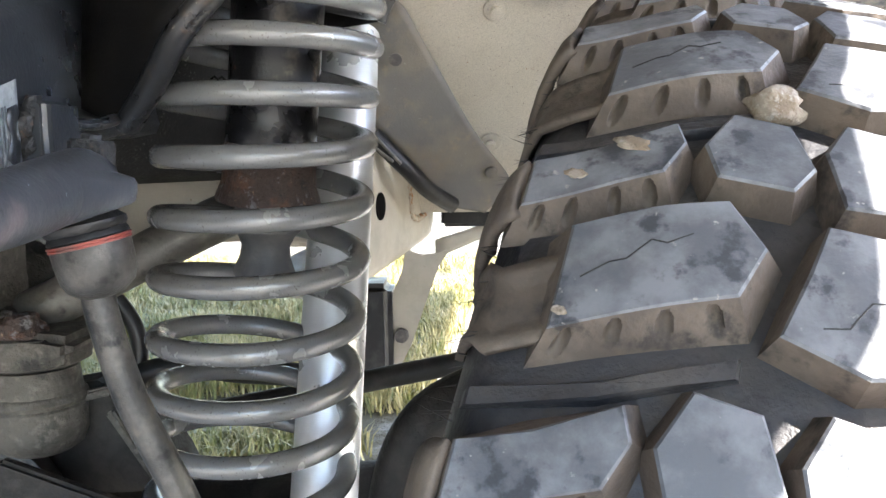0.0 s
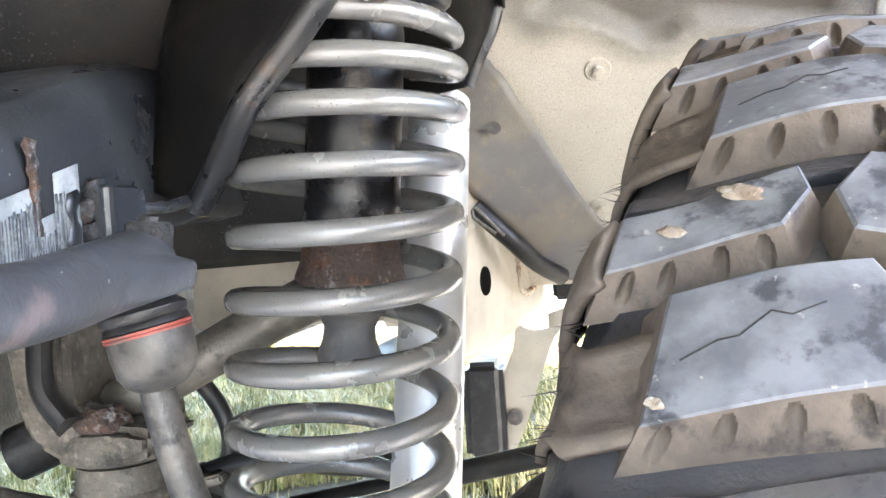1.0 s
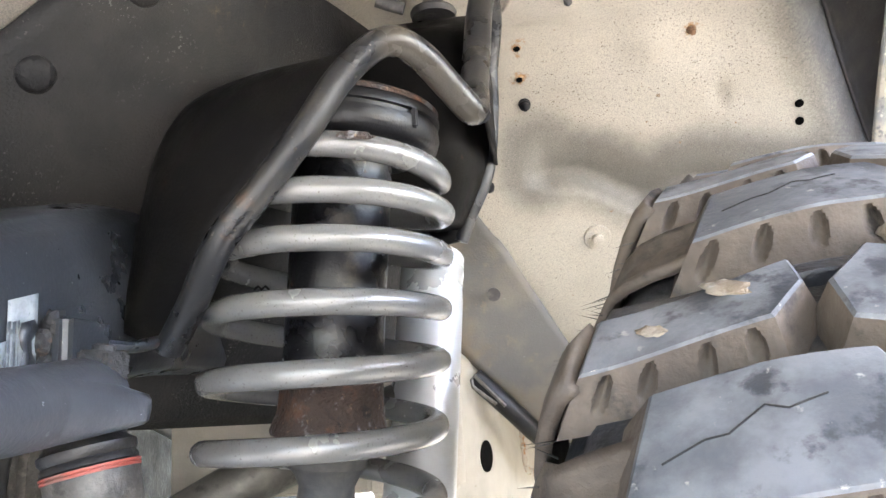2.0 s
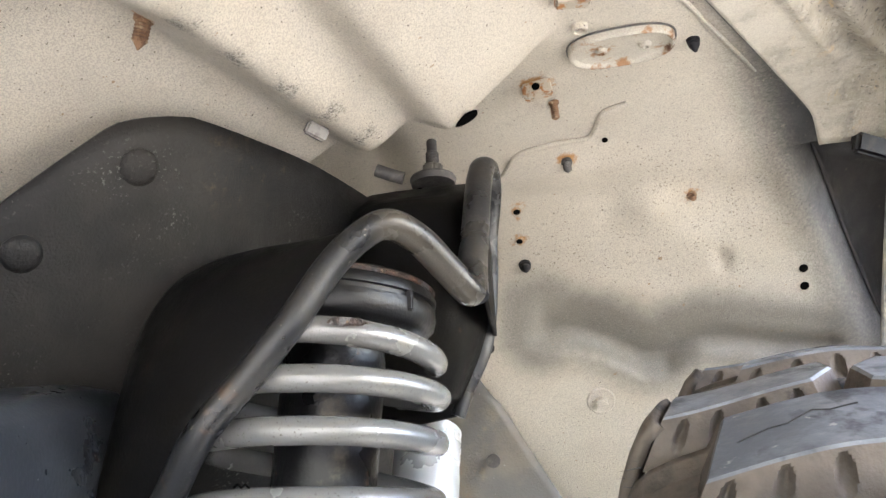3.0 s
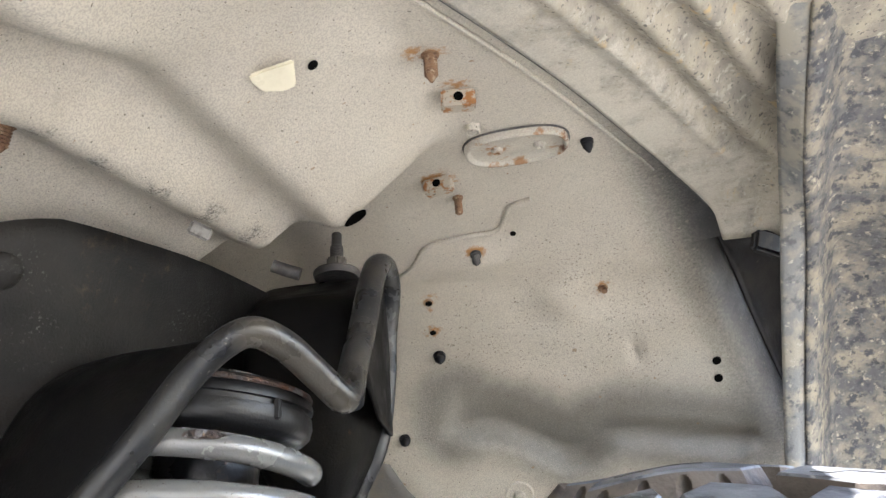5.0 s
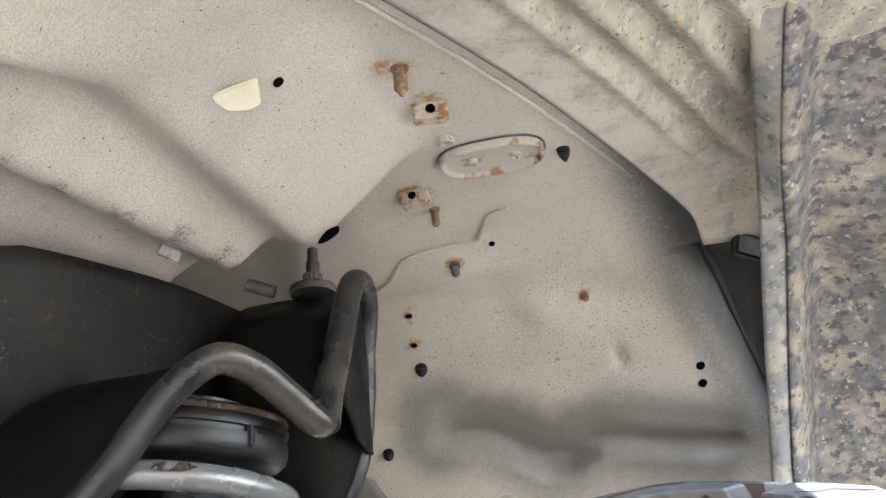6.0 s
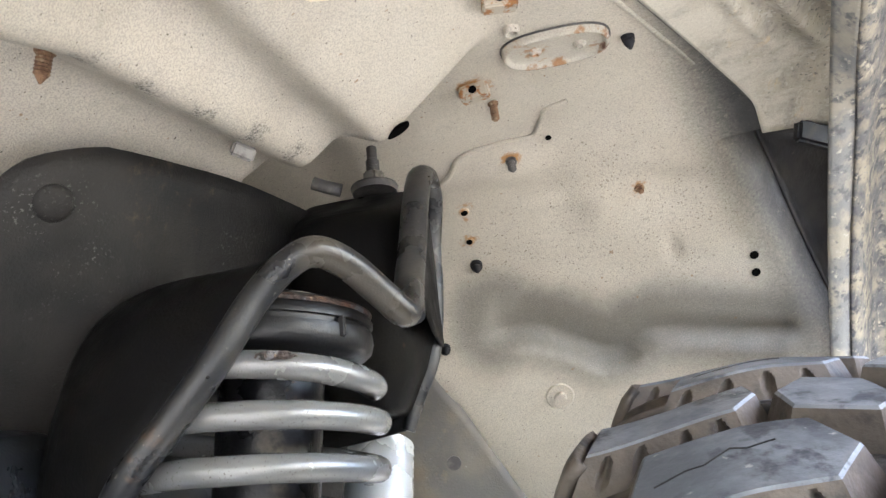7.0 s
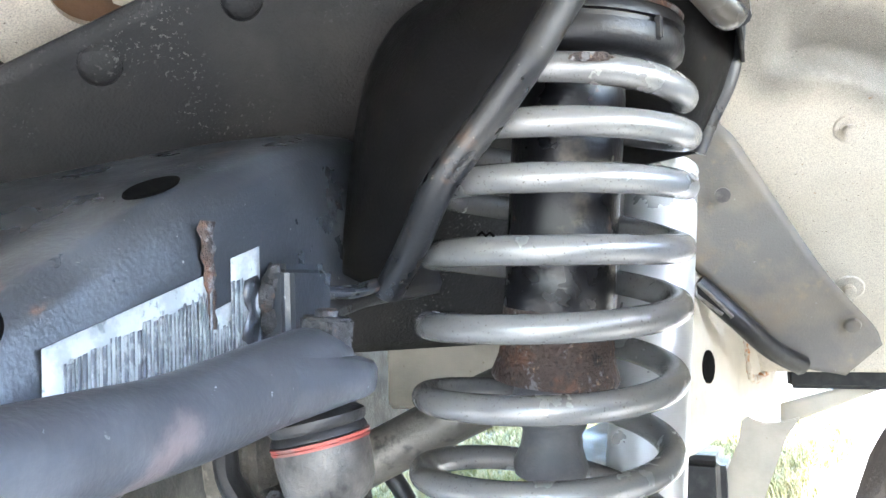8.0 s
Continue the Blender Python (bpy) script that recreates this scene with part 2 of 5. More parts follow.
FLANGE_RUST = [(-.158, .545, .822), (-.150, .544, .831), (-.141, .542, .840), (-.180, .560, .798)]


def flange_paint():
    """Satin black edge with a tan tone on its short arm and rust where the paint is worn."""
    m = weathered("worn_satin_black_edge", (.011, .0118, .014), [((.026, .025, .0235), 22, .42, .70), ((.14, .13, .11), 200, .66, .72)], .33, 0, 500, .15, spec=.5)
    t = m.node_tree
    b = t.nodes["Principled BSDF"]
    col = b.inputs["Base Color"].links[0].from_socket
    col = mix_colour(t, times(t, near_mask(t, FLANGE_TAN, .015, .15), .40), col, (.130, .112, .085))
    col = mix_colour(t, times(t, near_mask(t, FLANGE_RUST, .008, .7), .7), col, (.062, .038, .026))
    t.links.new(col, b.inputs["Base Color"])
    return m


M_FLANGE = flange_paint()


def liner_plastic():
    """Black plastic with dull patches and clusters of pale splashes."""
    m, t, b = shader("black_liner_plastic", (.011, .011, .012), .46)
    b.inputs["Specular IOR Level"].default_value = .26
    col = mix_colour(t, noise_mask(t, 7, .40, .70, 5, (1, 1, 1), .6, 0.0), (.0082, .0084, .0092), (.023, .0212, .0195))
    dots = times(t, noise_mask(t, 430, .60, .66, 3, (1, 1, 1), .6, 2.0), noise_mask(t, 11, .52, .70, 4, (1, 1, 1), .6, 6.0))
    col = mix_colour(t, dots, col, (.12, .118, .112))
    col = mix_colour(t, times(t, near_mask(t, [(-.155, .60, 1.018), (-.145, .62, 1.00), (-.165, .60, .99), (-.14, .63, 1.025)], .030, .6), noise_mask(t, 120, .45, .65, 6, (1, 1, 1), .7, 3.0)), col, (.085, .058, .036))
    t.links.new(col, b.inputs["Base Color"])
    t.links.new(mix_value(t, noise_mask(t, 18, .3, .7, 4, (1, 1, 1), .6, 5.5), .36, .60), b.inputs["Roughness"])
    relief(t, b, 500, .35)
    return m


M_LINER = liner_plastic()
M_RAIL = weathered("blue_black_frame_paint", (.018, .021, .027), [((.046, .053, .066), 12, .42, .72), ((.115, .060, .036), 26, .62, .74), ((.2, .2, .2), 260, .67, .72)], .32, 0, 400, .15, rough_var=.08, spec=.62)


def sway_paint():
    """Grey-black bar paint with a pinkish worn patch."""
    m = weathered("grey_black_bar_paint", (.042, .046, .056), [((.075, .082, .097), 18, .4, .7), ((.15, .15, .16), 90, .68, .74), ((.3, .32, .35), 200, .69, .73)], .38, .1, 300, .12, rough_var=.06)
    t = m.node_tree
    b = t.nodes["Principled BSDF"]
    col = b.inputs["Base Color"].links[0].from_socket
    col = mix_colour(t, times(t, near_mask(t, WORN_AT, .010, .25), .8), col, (.135, .112, .118))
    t.links.new(col, b.inputs["Base Color"])
    return m


WORN_AT = [(-.172, .371, .721), (-.172, .363, .716), (-.174, .357, .712), (-.177, .350, .706)]
M_SWAY = sway_paint()
M_SLEEVE = weathered("brown_sleeve", (.16, .095, .055), [((.10, .06, .038), 30, .42, .66), ((.20, .13, .085), 90, .58, .68)], .6, 0, 300, .2)
M_SCAB = weathered("scabbed_steel", (.016, .0165, .019), [((.045, .045, .05), 90, .50, .62), ((.085, .042, .024), 110, .56, .66)], .45, .2, 260, .7, .0015)
M_SPRING = weathered("grey_spring_paint", (.188, .188, .189), [((.205, .201, .192), 40, .4, .7), ((.060, .050, .040), 700, .625, .66)], .25, .36, 600, .14, rough_var=.03)
M_ALU = weathered("silver_damper_body", (.66, .67, .68), [((.52, .52, .50), 14, .45, .75), ((.30, .28, .25), 180, .72, .78)], .36, .55, 700, .06)
M_TUBE = weathered("black_bump_tube", (.008, .008, .0095), [((.075, .062, .048), 34, .54, .70), ((.11, .06, .035), 60, .64, .74)], .28, .1, 400, .2)
M_RUST = weathered("flaking_rust", (.050, .032, .026), [((.115, .055, .032), 50, .48, .64), ((.15, .145, .15), 70, .57, .63), ((.022, .018, .017), 100, .54, .64), ((.20, .14, .09), 220, .62, .70)], .55, .1, 240, .9, .002)
M_CLIP = weathered("tan_clip_steel", (.46, .41, .33), [((.34, .15, .05), 130, .50, .60), ((.20, .17, .13), 200, .58, .66)], .6, .1, 500, .4)
M_RUSTBOLT = weathered("rusty_bolt", (.26, .15, .085), [((.14, .075, .045), 160, .45, .6), ((.40, .30, .20), 200, .54, .66)], .8, .1, 600, .6)
M_STEEL = weathered("dull_zinc_steel", (.20, .19, .172), [((.11, .10, .088), 120, .45, .65)], .42, .5, 500, .2)
M_DARKSTEEL = weathered("dark_grey_steel", (.085, .08, .078), [((.16, .15, .135), 60, .45, .68), ((.14, .08, .05), 90, .64, .74)], .55, .3, 400, .3)
M_RUBBER = weathered("black_rubber", (.012, .012, .013), [((.035, .034, .033), 40, .45, .7)], .42, 0, 400, .2, spec=.4)
M_PAD = weathered("glossy_black_pad", (.0055, .0055, .0065), [((.013, .013, .015), 40, .45, .7)], .42, 0, 400, .15, spec=.40)
M_BUMPER = weathered("grey_foam_rubber", (.055, .056, .060), [((.10, .097, .092), 40, .4, .7)], .6, 0, 400, .2)
M_RED = weathered("red_band", (.25, .052, .038), [((.14, .06, .05), 90, .45, .65)], .55, 0, 300, .1)
M_TAN = weathered("dusty_tan_casting", (.088, .080, .066), [((.040, .036, .030), 30, .42, .66), ((.135, .122, .10), 120, .5, .7), ((.020, .019, .017), 22, .60, .72)], .75, .1, 180, .6, .0015)
M_ARM = weathered("dusty_pale_arm", (.090, .084, .073), [((.165, .153, .132), 20, .44, .66), ((.028, .026, .024), 50, .56, .7)], .45, .2, 350, .25)
M_LINK = weathered("dusty_grey_link", (.046, .044, .041), [((.100, .093, .082), 40, .44, .68), ((.015, .015, .015), 60, .54, .68)], .40, .15, 350, .25)
M_CASE = weathered("black_axle_casting", (.0085, .008, .0076), [((.030, .027, .023), 18, .46, .68)], .6, .1, 180, .5, .0012, spec=.3)
M_PLATE = weathered("dusty_splash_plate", (.165, .145, .118), [((.19, .142, .090), 7, .46, .64), ((.125, .118, .108), 12, .42, .62), ((.23, .18, .12), 30, .58, .74), ((.42, .40, .37), 240, .70, .74)], .58, .15, 400, .2)
M_FRAME = weathered("cream_chassis_paint", (.46, .42, .34), [((.36, .33, .265), 14, .4, .7), ((.2, .16, .11), 140, .68, .74)], .42, 0, 400, .12)
M_TREAD = weathered("worn_tyre_tread", (.070, .077, .089), [((.145, .153, .168), 30, .40, .66), ((.028, .032, .040), 45, .53, .64), ((.26, .255, .24), 150, .64, .72)], .52, 0, 350, .25, .0006)
M_TYRE = weathered("dusty_tyre_rubber", (.070, .057, .048), [((.112, .092, .074), 26, .40, .66), ((.032, .028, .026), 45, .52, .68)], .75, 0, 300, .3, spec=.3)
M_TYREBASE = weathered("tyre_groove_rubber", (.020, .021, .025), [((.046, .043, .041), 24, .44, .7), ((.009, .009, .011), 60, .54, .66)], .42, 0, 260, .3, spec=.6)
M_STONE = weathered("pale_stone", (.27, .235, .19), [((.18, .14, .10), 60, .45, .6), ((.36, .335, .30), 140, .55, .66)], .85, 0, 260, .6, .002)
M_HOLE = weathered("dark_cavity", (.0022, .0022, .0022), [((.0035, .0033, .003), 60, .45, .6)], .9, spec=.03)
M_PLASTIC_CREAM = weathered("cream_plastic", (.74, .68, .52), [((.66, .6, .45), 60, .45, .7)], .38, 0, 500, .05)
M_PLUG = weathered("black_plastic_plug", (.012, .012, .015), [((.03, .028, .026), 90, .5, .66)], .55, 0, 500, .1, spec=.25)
M_LABEL = weathered("worn_white_label", (.27, .295, .32), [((.19, .21, .23), 60, .45, .60), ((.10, .115, .132), 130, .57, .65)], .5, 0, 300, .1)
M_BARS = weathered("faded_print", (.060, .070, .088), [((.19, .21, .23), 150, .47, .60)], .55, 0, 300, .1)
M_HOSE = weathered("black_rod", (.010, .010, .010), [((.028, .026, .023), 30, .45, .7)], .55, 0, 300, .2, spec=.3)
M_CABLE = weathered("grey_braided_cable", (.33, .33, .33), [((.12, .12, .12), 240, .5, .6, (1, 4, 1))], .45, .4, 500, .4)
M_BODY = weathered("cream_outer_panel", (.58, .53, .42), [], .5)


def ground_paint():
    """Pale gravel that turns to dark soil where the grass grows."""
    m, t, b = shader("gravel_and_soil", (.3, .28, .25), .95)
    col = mix_colour(t, noise_mask(t, 3, .42, .62, 6, (1, 1, 1), .62, 0.0), (.22, .21, .19), (.29, .28, .255))
    col = mix_colour(t, noise_mask(t, 60, .55, .7, 6, (1, 1, 1), .62, 2.0), col, (.34, .325, .30))
    soil = mix_colour(t, noise_mask(t, 7, .50, .62, 6, (1, 1, 1), .62, 4.0), (.075, .07, .045), (.19, .18, .16))
    strip = times(t, line_mask(t, (1, -.10, 0), -.30, -.05, .06, .10, 9), times(t, line_mask(t, (-1, 0, 0), -.75, -.1, .1, .2, 5), line_mask(t, (0, 1, 0), 1.8, 0, .2, .1, 5)))
    behind = line_mask(t, (0, 1, 0), .70, 0, .25, .3, 4)
    col = mix_colour(t, behind, col, mix_colour(t, strip, soil, (.27, .26, .24)))
    t.links.new(col, b.inputs["Base Color"])
    relief(t, b, 80, .8, .01)
    return m


M_GROUND = ground_paint()
M_GRASS = weathered("grass", (.16, .155, .040), [((.36, .30, .14), 9, .42, .58), ((.085, .11, .025), 16, .54, .66)], .6)


# ---- mesh helpers ----
def link_mesh(name, verts, faces, material, smooth_faces=True, slots=None):
    me = bpy.data.meshes.new(name)
    me.from_pydata([tuple(map(float, v)) for v in verts], [], faces)
    bm = bmesh.new()
    bm.from_mesh(me)
    bmesh.ops.recalc_face_normals(bm, faces=bm.faces)
    bm.to_mesh(me)
    bm.free()
    for m in (material if isinstance(material, (list, tuple)) else [material]):
        me.materials.append(m)
    if smooth_faces:
        for p in me.polygons:
            p.use_smooth = True
    if slots:
        for p, s in zip(me.polygons, slots):
            p.material_index = s
    return me


def thing(name, label, category, place=(0, 0, 0), group="", kind=""):
    ob = new(name)
    ob.location = place
    ob.empty_display_size = 0.02
    return tagged(ob, label, category, group, kind)


def part(name, mesh, parent, label="", m=None):
    """A mesh as one object under a thing or a part; m: its pose in the world."""
    ob = new(name, mesh)
    ob.matrix_basis = m if m is not None else Matrix.Identity(4)
    if parent is not None:
        ob.parent = parent
        up = parent.matrix_basis
        if parent.parent is not None:
            up = parent.parent.matrix_basis @ parent.matrix_parent_inverse @ up
        ob.matrix_parent_inverse = up.inverted()
    return tagged(ob, label) if label else ob


def sharp(me, degrees=35):
    me.set_sharp_from_angle(angle=radians(degrees))
    return me


def grid_mesh(name, rows, material, thick=0.0, close=False):
    """A sheet through rows of points, thickened along its normals."""
    rows = np.array(rows, float)
    a, b = rows.shape[:2]
    du, dv = np.gradient(rows, axis=0), np.gradient(rows, axis=1)
    nn = np.cross(du, dv)
    nn /= np.maximum(np.linalg.norm(nn, axis=2, keepdims=True), 1e-9)
    verts = list(rows.reshape(-1, 3))
    faces = [(i * b + j, i * b + j + 1, (i + 1) * b + j + 1, (i + 1) * b + j) for i in range(a - 1) for j in range(b - 1)]
    if thick:
        n0 = a * b
        verts += list((rows + nn * thick).reshape(-1, 3))
        faces += [(n0 + q[3], n0 + q[2], n0 + q[1], n0 + q[0]) for q in list(faces)]
        ring = [j for j in range(b)] + [i * b + b - 1 for i in range(1, a)] + [(a - 1) * b + j for j in range(b - 2, -1, -1)] + [i * b for i in range(a - 2, 0, -1)]
        for k in range(len(ring)):
            p, q = ring[k], ring[(k + 1) % len(ring)]
            faces.append((p, q, n0 + q, n0 + p))
    return link_mesh(name, verts, faces, material)


def tube_mesh(name, points, radius, material, sides=16, flat=1.0, up=(0, 0, 1), taper=None):
    """A round or flattened bar along the points, with closed ends."""
    p = np.array(points, float)
    tan = np.gradient(p, axis=0)
    tan /= np.linalg.norm(tan, axis=1, keepdims=True)
    ref = np.array(up, float)
    verts, faces = [], []
    side = None
    for i in range(len(p)):
        s = np.cross(tan[i], ref) if side is None else side - tan[i] * (side @ tan[i])
        s /= np.linalg.norm(s)
        side = s
        w = np.cross(s, tan[i])
        r = radius * (taper[i] if taper is not None else 1.0)
        for k in range(sides):
            a = 2 * math.pi * k / sides
            verts.append(p[i] + r * (math.cos(a) * s + flat * math.sin(a) * w))
    n = len(p)
    for i in range(n - 1):
        for k in range(sides):
            q = (k + 1) % sides
            faces.append((i * sides + k, i * sides + q, (i + 1) * sides + q, (i + 1) * sides + k))
    faces.append(tuple(range(sides - 1, -1, -1)))
    faces.append(tuple((n - 1) * sides + k for k in range(sides)))
    me = link_mesh(name, verts, faces, material)
    return sharp(me, 50)


def axis_frame(origin, axis):
    a = Vector(axis).normalized()
    x = a.orthogonal().normalized()
    return Vector(origin), a, x, a.cross(x)


def lathe_mesh(name, origin, axis, profile, material, sides=40, wobble=0.0, slots=None):
    """A turned body: profile of (height along the axis, radius)."""
    o, a, x, y = axis_frame(origin, axis)
    verts, faces = [], []
    for h, r in profile:
        for k in range(sides):
            t = 2 * math.pi * k / sides
            rr = max(r, 1e-5) * (1 + wobble * noise.noise(Vector((math.cos(t) * 3, math.sin(t) * 3, h * 90))))
            verts.append(o + a * h + (x * math.cos(t) + y * math.sin(t)) * rr)
    n = len(profile)
    for i in range(n - 1):
        for k in range(sides):
            q = (k + 1) % sides
            faces.append((i * sides + k, i * sides + q, (i + 1) * sides + q, (i + 1) * sides + k))
    faces.append(tuple(range(sides - 1, -1, -1)))
    faces.append(tuple((n - 1) * sides + k for k in range(sides)))
    return sharp(link_mesh(name, verts, faces, material), 40)


def prism_mesh(name, outline, origin, axis, height, material, across=None, bevel=0.0015):
    """An outline (u, v) pulled along an axis, with bevelled edges."""
    o, a, x, y = axis_frame(origin, axis)
    if across is not None:
        x = (Vector(across) - a * Vector(across).dot(a)).normalized()
        y = a.cross(x)
    bm = bmesh.new()
    low = [bm.verts.new(o + x * u + y * v) for u, v in outline]
    f = bm.faces.new(low)
    got = bmesh.ops.extrude_face_region(bm, geom=[f])
    bmesh.ops.translate(bm, verts=[v for v in got["geom"] if isinstance(v, bmesh.types.BMVert)], vec=a * height)
    bmesh.ops.recalc_face_normals(bm, faces=bm.faces)
    if bevel:
        bmesh.ops.bevel(bm, geom=bm.edges[:], offset=bevel, segments=2, affect="EDGES", clamp_overlap=True)
    me = bpy.data.meshes.new(name)
    bm.to_mesh(me)
    bm.free()
    me.materials.append(material)
    for p in me.polygons:
        p.use_smooth = True
    return sharp(me, 30)


def hex_outline(r, n=6, turn=0.0):
    return [(r * math.cos(turn + 2 * math.pi * k / n), r * math.sin(turn + 2 * math.pi * k / n)) for k in range(n)]


def box_mesh(name, lo, hi, material, bevel=0.004, m=None):
    bm = bmesh.new()
    bmesh.ops.create_cube(bm, size=1)
    for v in bm.verts:
        v.co = Vector([lo[i] + (hi[i] - lo[i]) * (v.co[i] + 0.5) for i in range(3)])
    if bevel:
        bmesh.ops.bevel(bm, geom=bm.edges[:], offset=bevel, segments=3, affect="EDGES", clamp_overlap=True)
    if m is not None:
        bm.transform(m)
    me = bpy.data.meshes.new(name)
    bm.to_mesh(me)
    bm.free()
    me.materials.append(material)
    for p in me.polygons:
        p.use_smooth = True
    return sharp(me, 30)


def rock_mesh(name, place, size, material, seed=0, squash=(1, 1, 1)):
    bm = bmesh.new()
    bmesh.ops.create_icosphere(bm, subdivisions=3, radius=1)
    for v in bm.verts:
        n = v.co.normalized()
        k = 1 + 0.45 * noise.noise(n * 1.6 + Vector((seed, 0, 0))) + 0.18 * noise.noise(n * 5 + Vector((0, seed, 0)))
        v.co = Vector((n.x * squash[0], n.y * squash[1], n.z * squash[2])) * k * size + Vector(place)
    me = bpy.data.meshes.new(name)
    bm.to_mesh(me)
    bm.free()
    me.materials.append(material)
    for p in me.polygons:
        p.use_smooth = True
    return me



# ---- ground ----
def ground_rows():
    xs = np.concatenate([-np.geomspace(400, 3, 14), np.linspace(-2.5, 2.5, 41), np.geomspace(3, 400, 14)])
    ys = np.concatenate([-np.geomspace(400, 2, 14), np.linspace(-1.5, 5, 53), np.geomspace(5.6, 400, 14)])
    return [[(x, y, 0.012 * noise.noise(Vector((x * 2.1, y * 2.1, 0))) * (abs(x) < 3)) for y in ys] for x in xs]


ground = new("ground", grid_mesh("ground", ground_rows(), M_GROUND))
tagged(ground, "sunlit gravelly soil with patchy grass under the vehicle", "ground", kind="structure")


def blades(count, seed, zone):
    rnd = random.Random(seed)
    verts, faces = [], []
    while len(faces) < count * 2:
        x, y = rnd.uniform(zone[0], zone[1]), rnd.uniform(zone[2], zone[3])
        if noise.noise(Vector((x * 2.4, y * 2.4, 4.0))) < rnd.uniform(-0.30, 0.22) + .9 * smooth(-.14, .02, x - .12 * (y - 2.6)):
            continue
        h, w, a, lean = rnd.uniform(.03, .12), rnd.uniform(.0018, .0042), rnd.uniform(0, 6.28), rnd.uniform(.1, .9)
        dx, dy = math.cos(a), math.sin(a)
        z = -0.005
        n = len(verts)
        verts += [(x - dy * w, y + dx * w, z), (x + dy * w, y - dx * w, z),
                  (x - dy * w * .8 + dx * h * lean * .35, y + dx * w * .8 + dy * h * lean * .35, z + h * .6),
                  (x + dy * w * .8 + dx * h * lean * .35, y - dx * w * .8 + dy * h * lean * .35, z + h * .6),
                  (x + dx * h * lean, y + dy * h * lean, z + h * (1 - .3 * lean))]
        faces += [(n, n + 1, n + 3, n + 2), (n + 2, n + 3, n + 4)]
    return verts, faces


gv, gf = blades(150000, 5, (-3.0, .9, .9, 5.6))
grass = new("grass", link_mesh("grass", gv, gf, M_GRASS, False))
tagged(grass, "short patchy green and straw-coloured grass on gravel soil", "grass", kind="stuff")


# ---- wheel ----
HUB = Vector((.046, .692, .437))
WN = Vector((.95810, -.20822, -.19671))
WU = Vector((-.21237, -.97719, 0))
WV = Vector((.19222, -.04178, .98046))
WIDE = .285
WHEEL = Matrix((( WN[0], WU[0], WV[0], HUB[0]), (WN[1], WU[1], WV[1], HUB[1]), (WN[2], WU[2], WV[2], HUB[2]), (0, 0, 0, 1)))


def crown(w):
    e = min(w, WIDE - w)
    return .421 + .017 * smooth(-.01, .075, e) + .003 * smooth(.05, .14, e)


def tyre_point(w, a, h):
    """w across, a along the tread (metres), h above the groove floor; at the wheel's own frame."""
    r = crown(w) - .017 + h
    t = a / .437
    return (w, r * math.cos(t), r * math.sin(t))


def carcass():
    prof = [(.06, .235), (.035, .245), (.012, .275), (-.008, .315), (-.013, .345), (-.010, .370), (-.004, .388), (.002, .398), (.008, .4065)]
    prof += [(w, crown(w) - .017) for w in np.linspace(.02, WIDE - .02, 22)]
    prof += [(WIDE - w, r) for w, r in prof[8::-1]]
    prof += [(WIDE - .07, .225), (.07, .225)]
    n, verts, faces = 144, [], []
    for w, r in prof:
        verts += [(w, r * math.cos(2 * math.pi * k / n), r * math.sin(2 * math.pi * k / n)) for k in range(n)]
    m = len(prof)
    for i in range(m):
        for k in range(n):
            q, j = (k + 1) % n, (i + 1) % m
            faces.append((i * n + k, i * n + q, j * n + q, j * n + k))
    return link_mesh("carcass", verts, faces, M_TYREBASE)


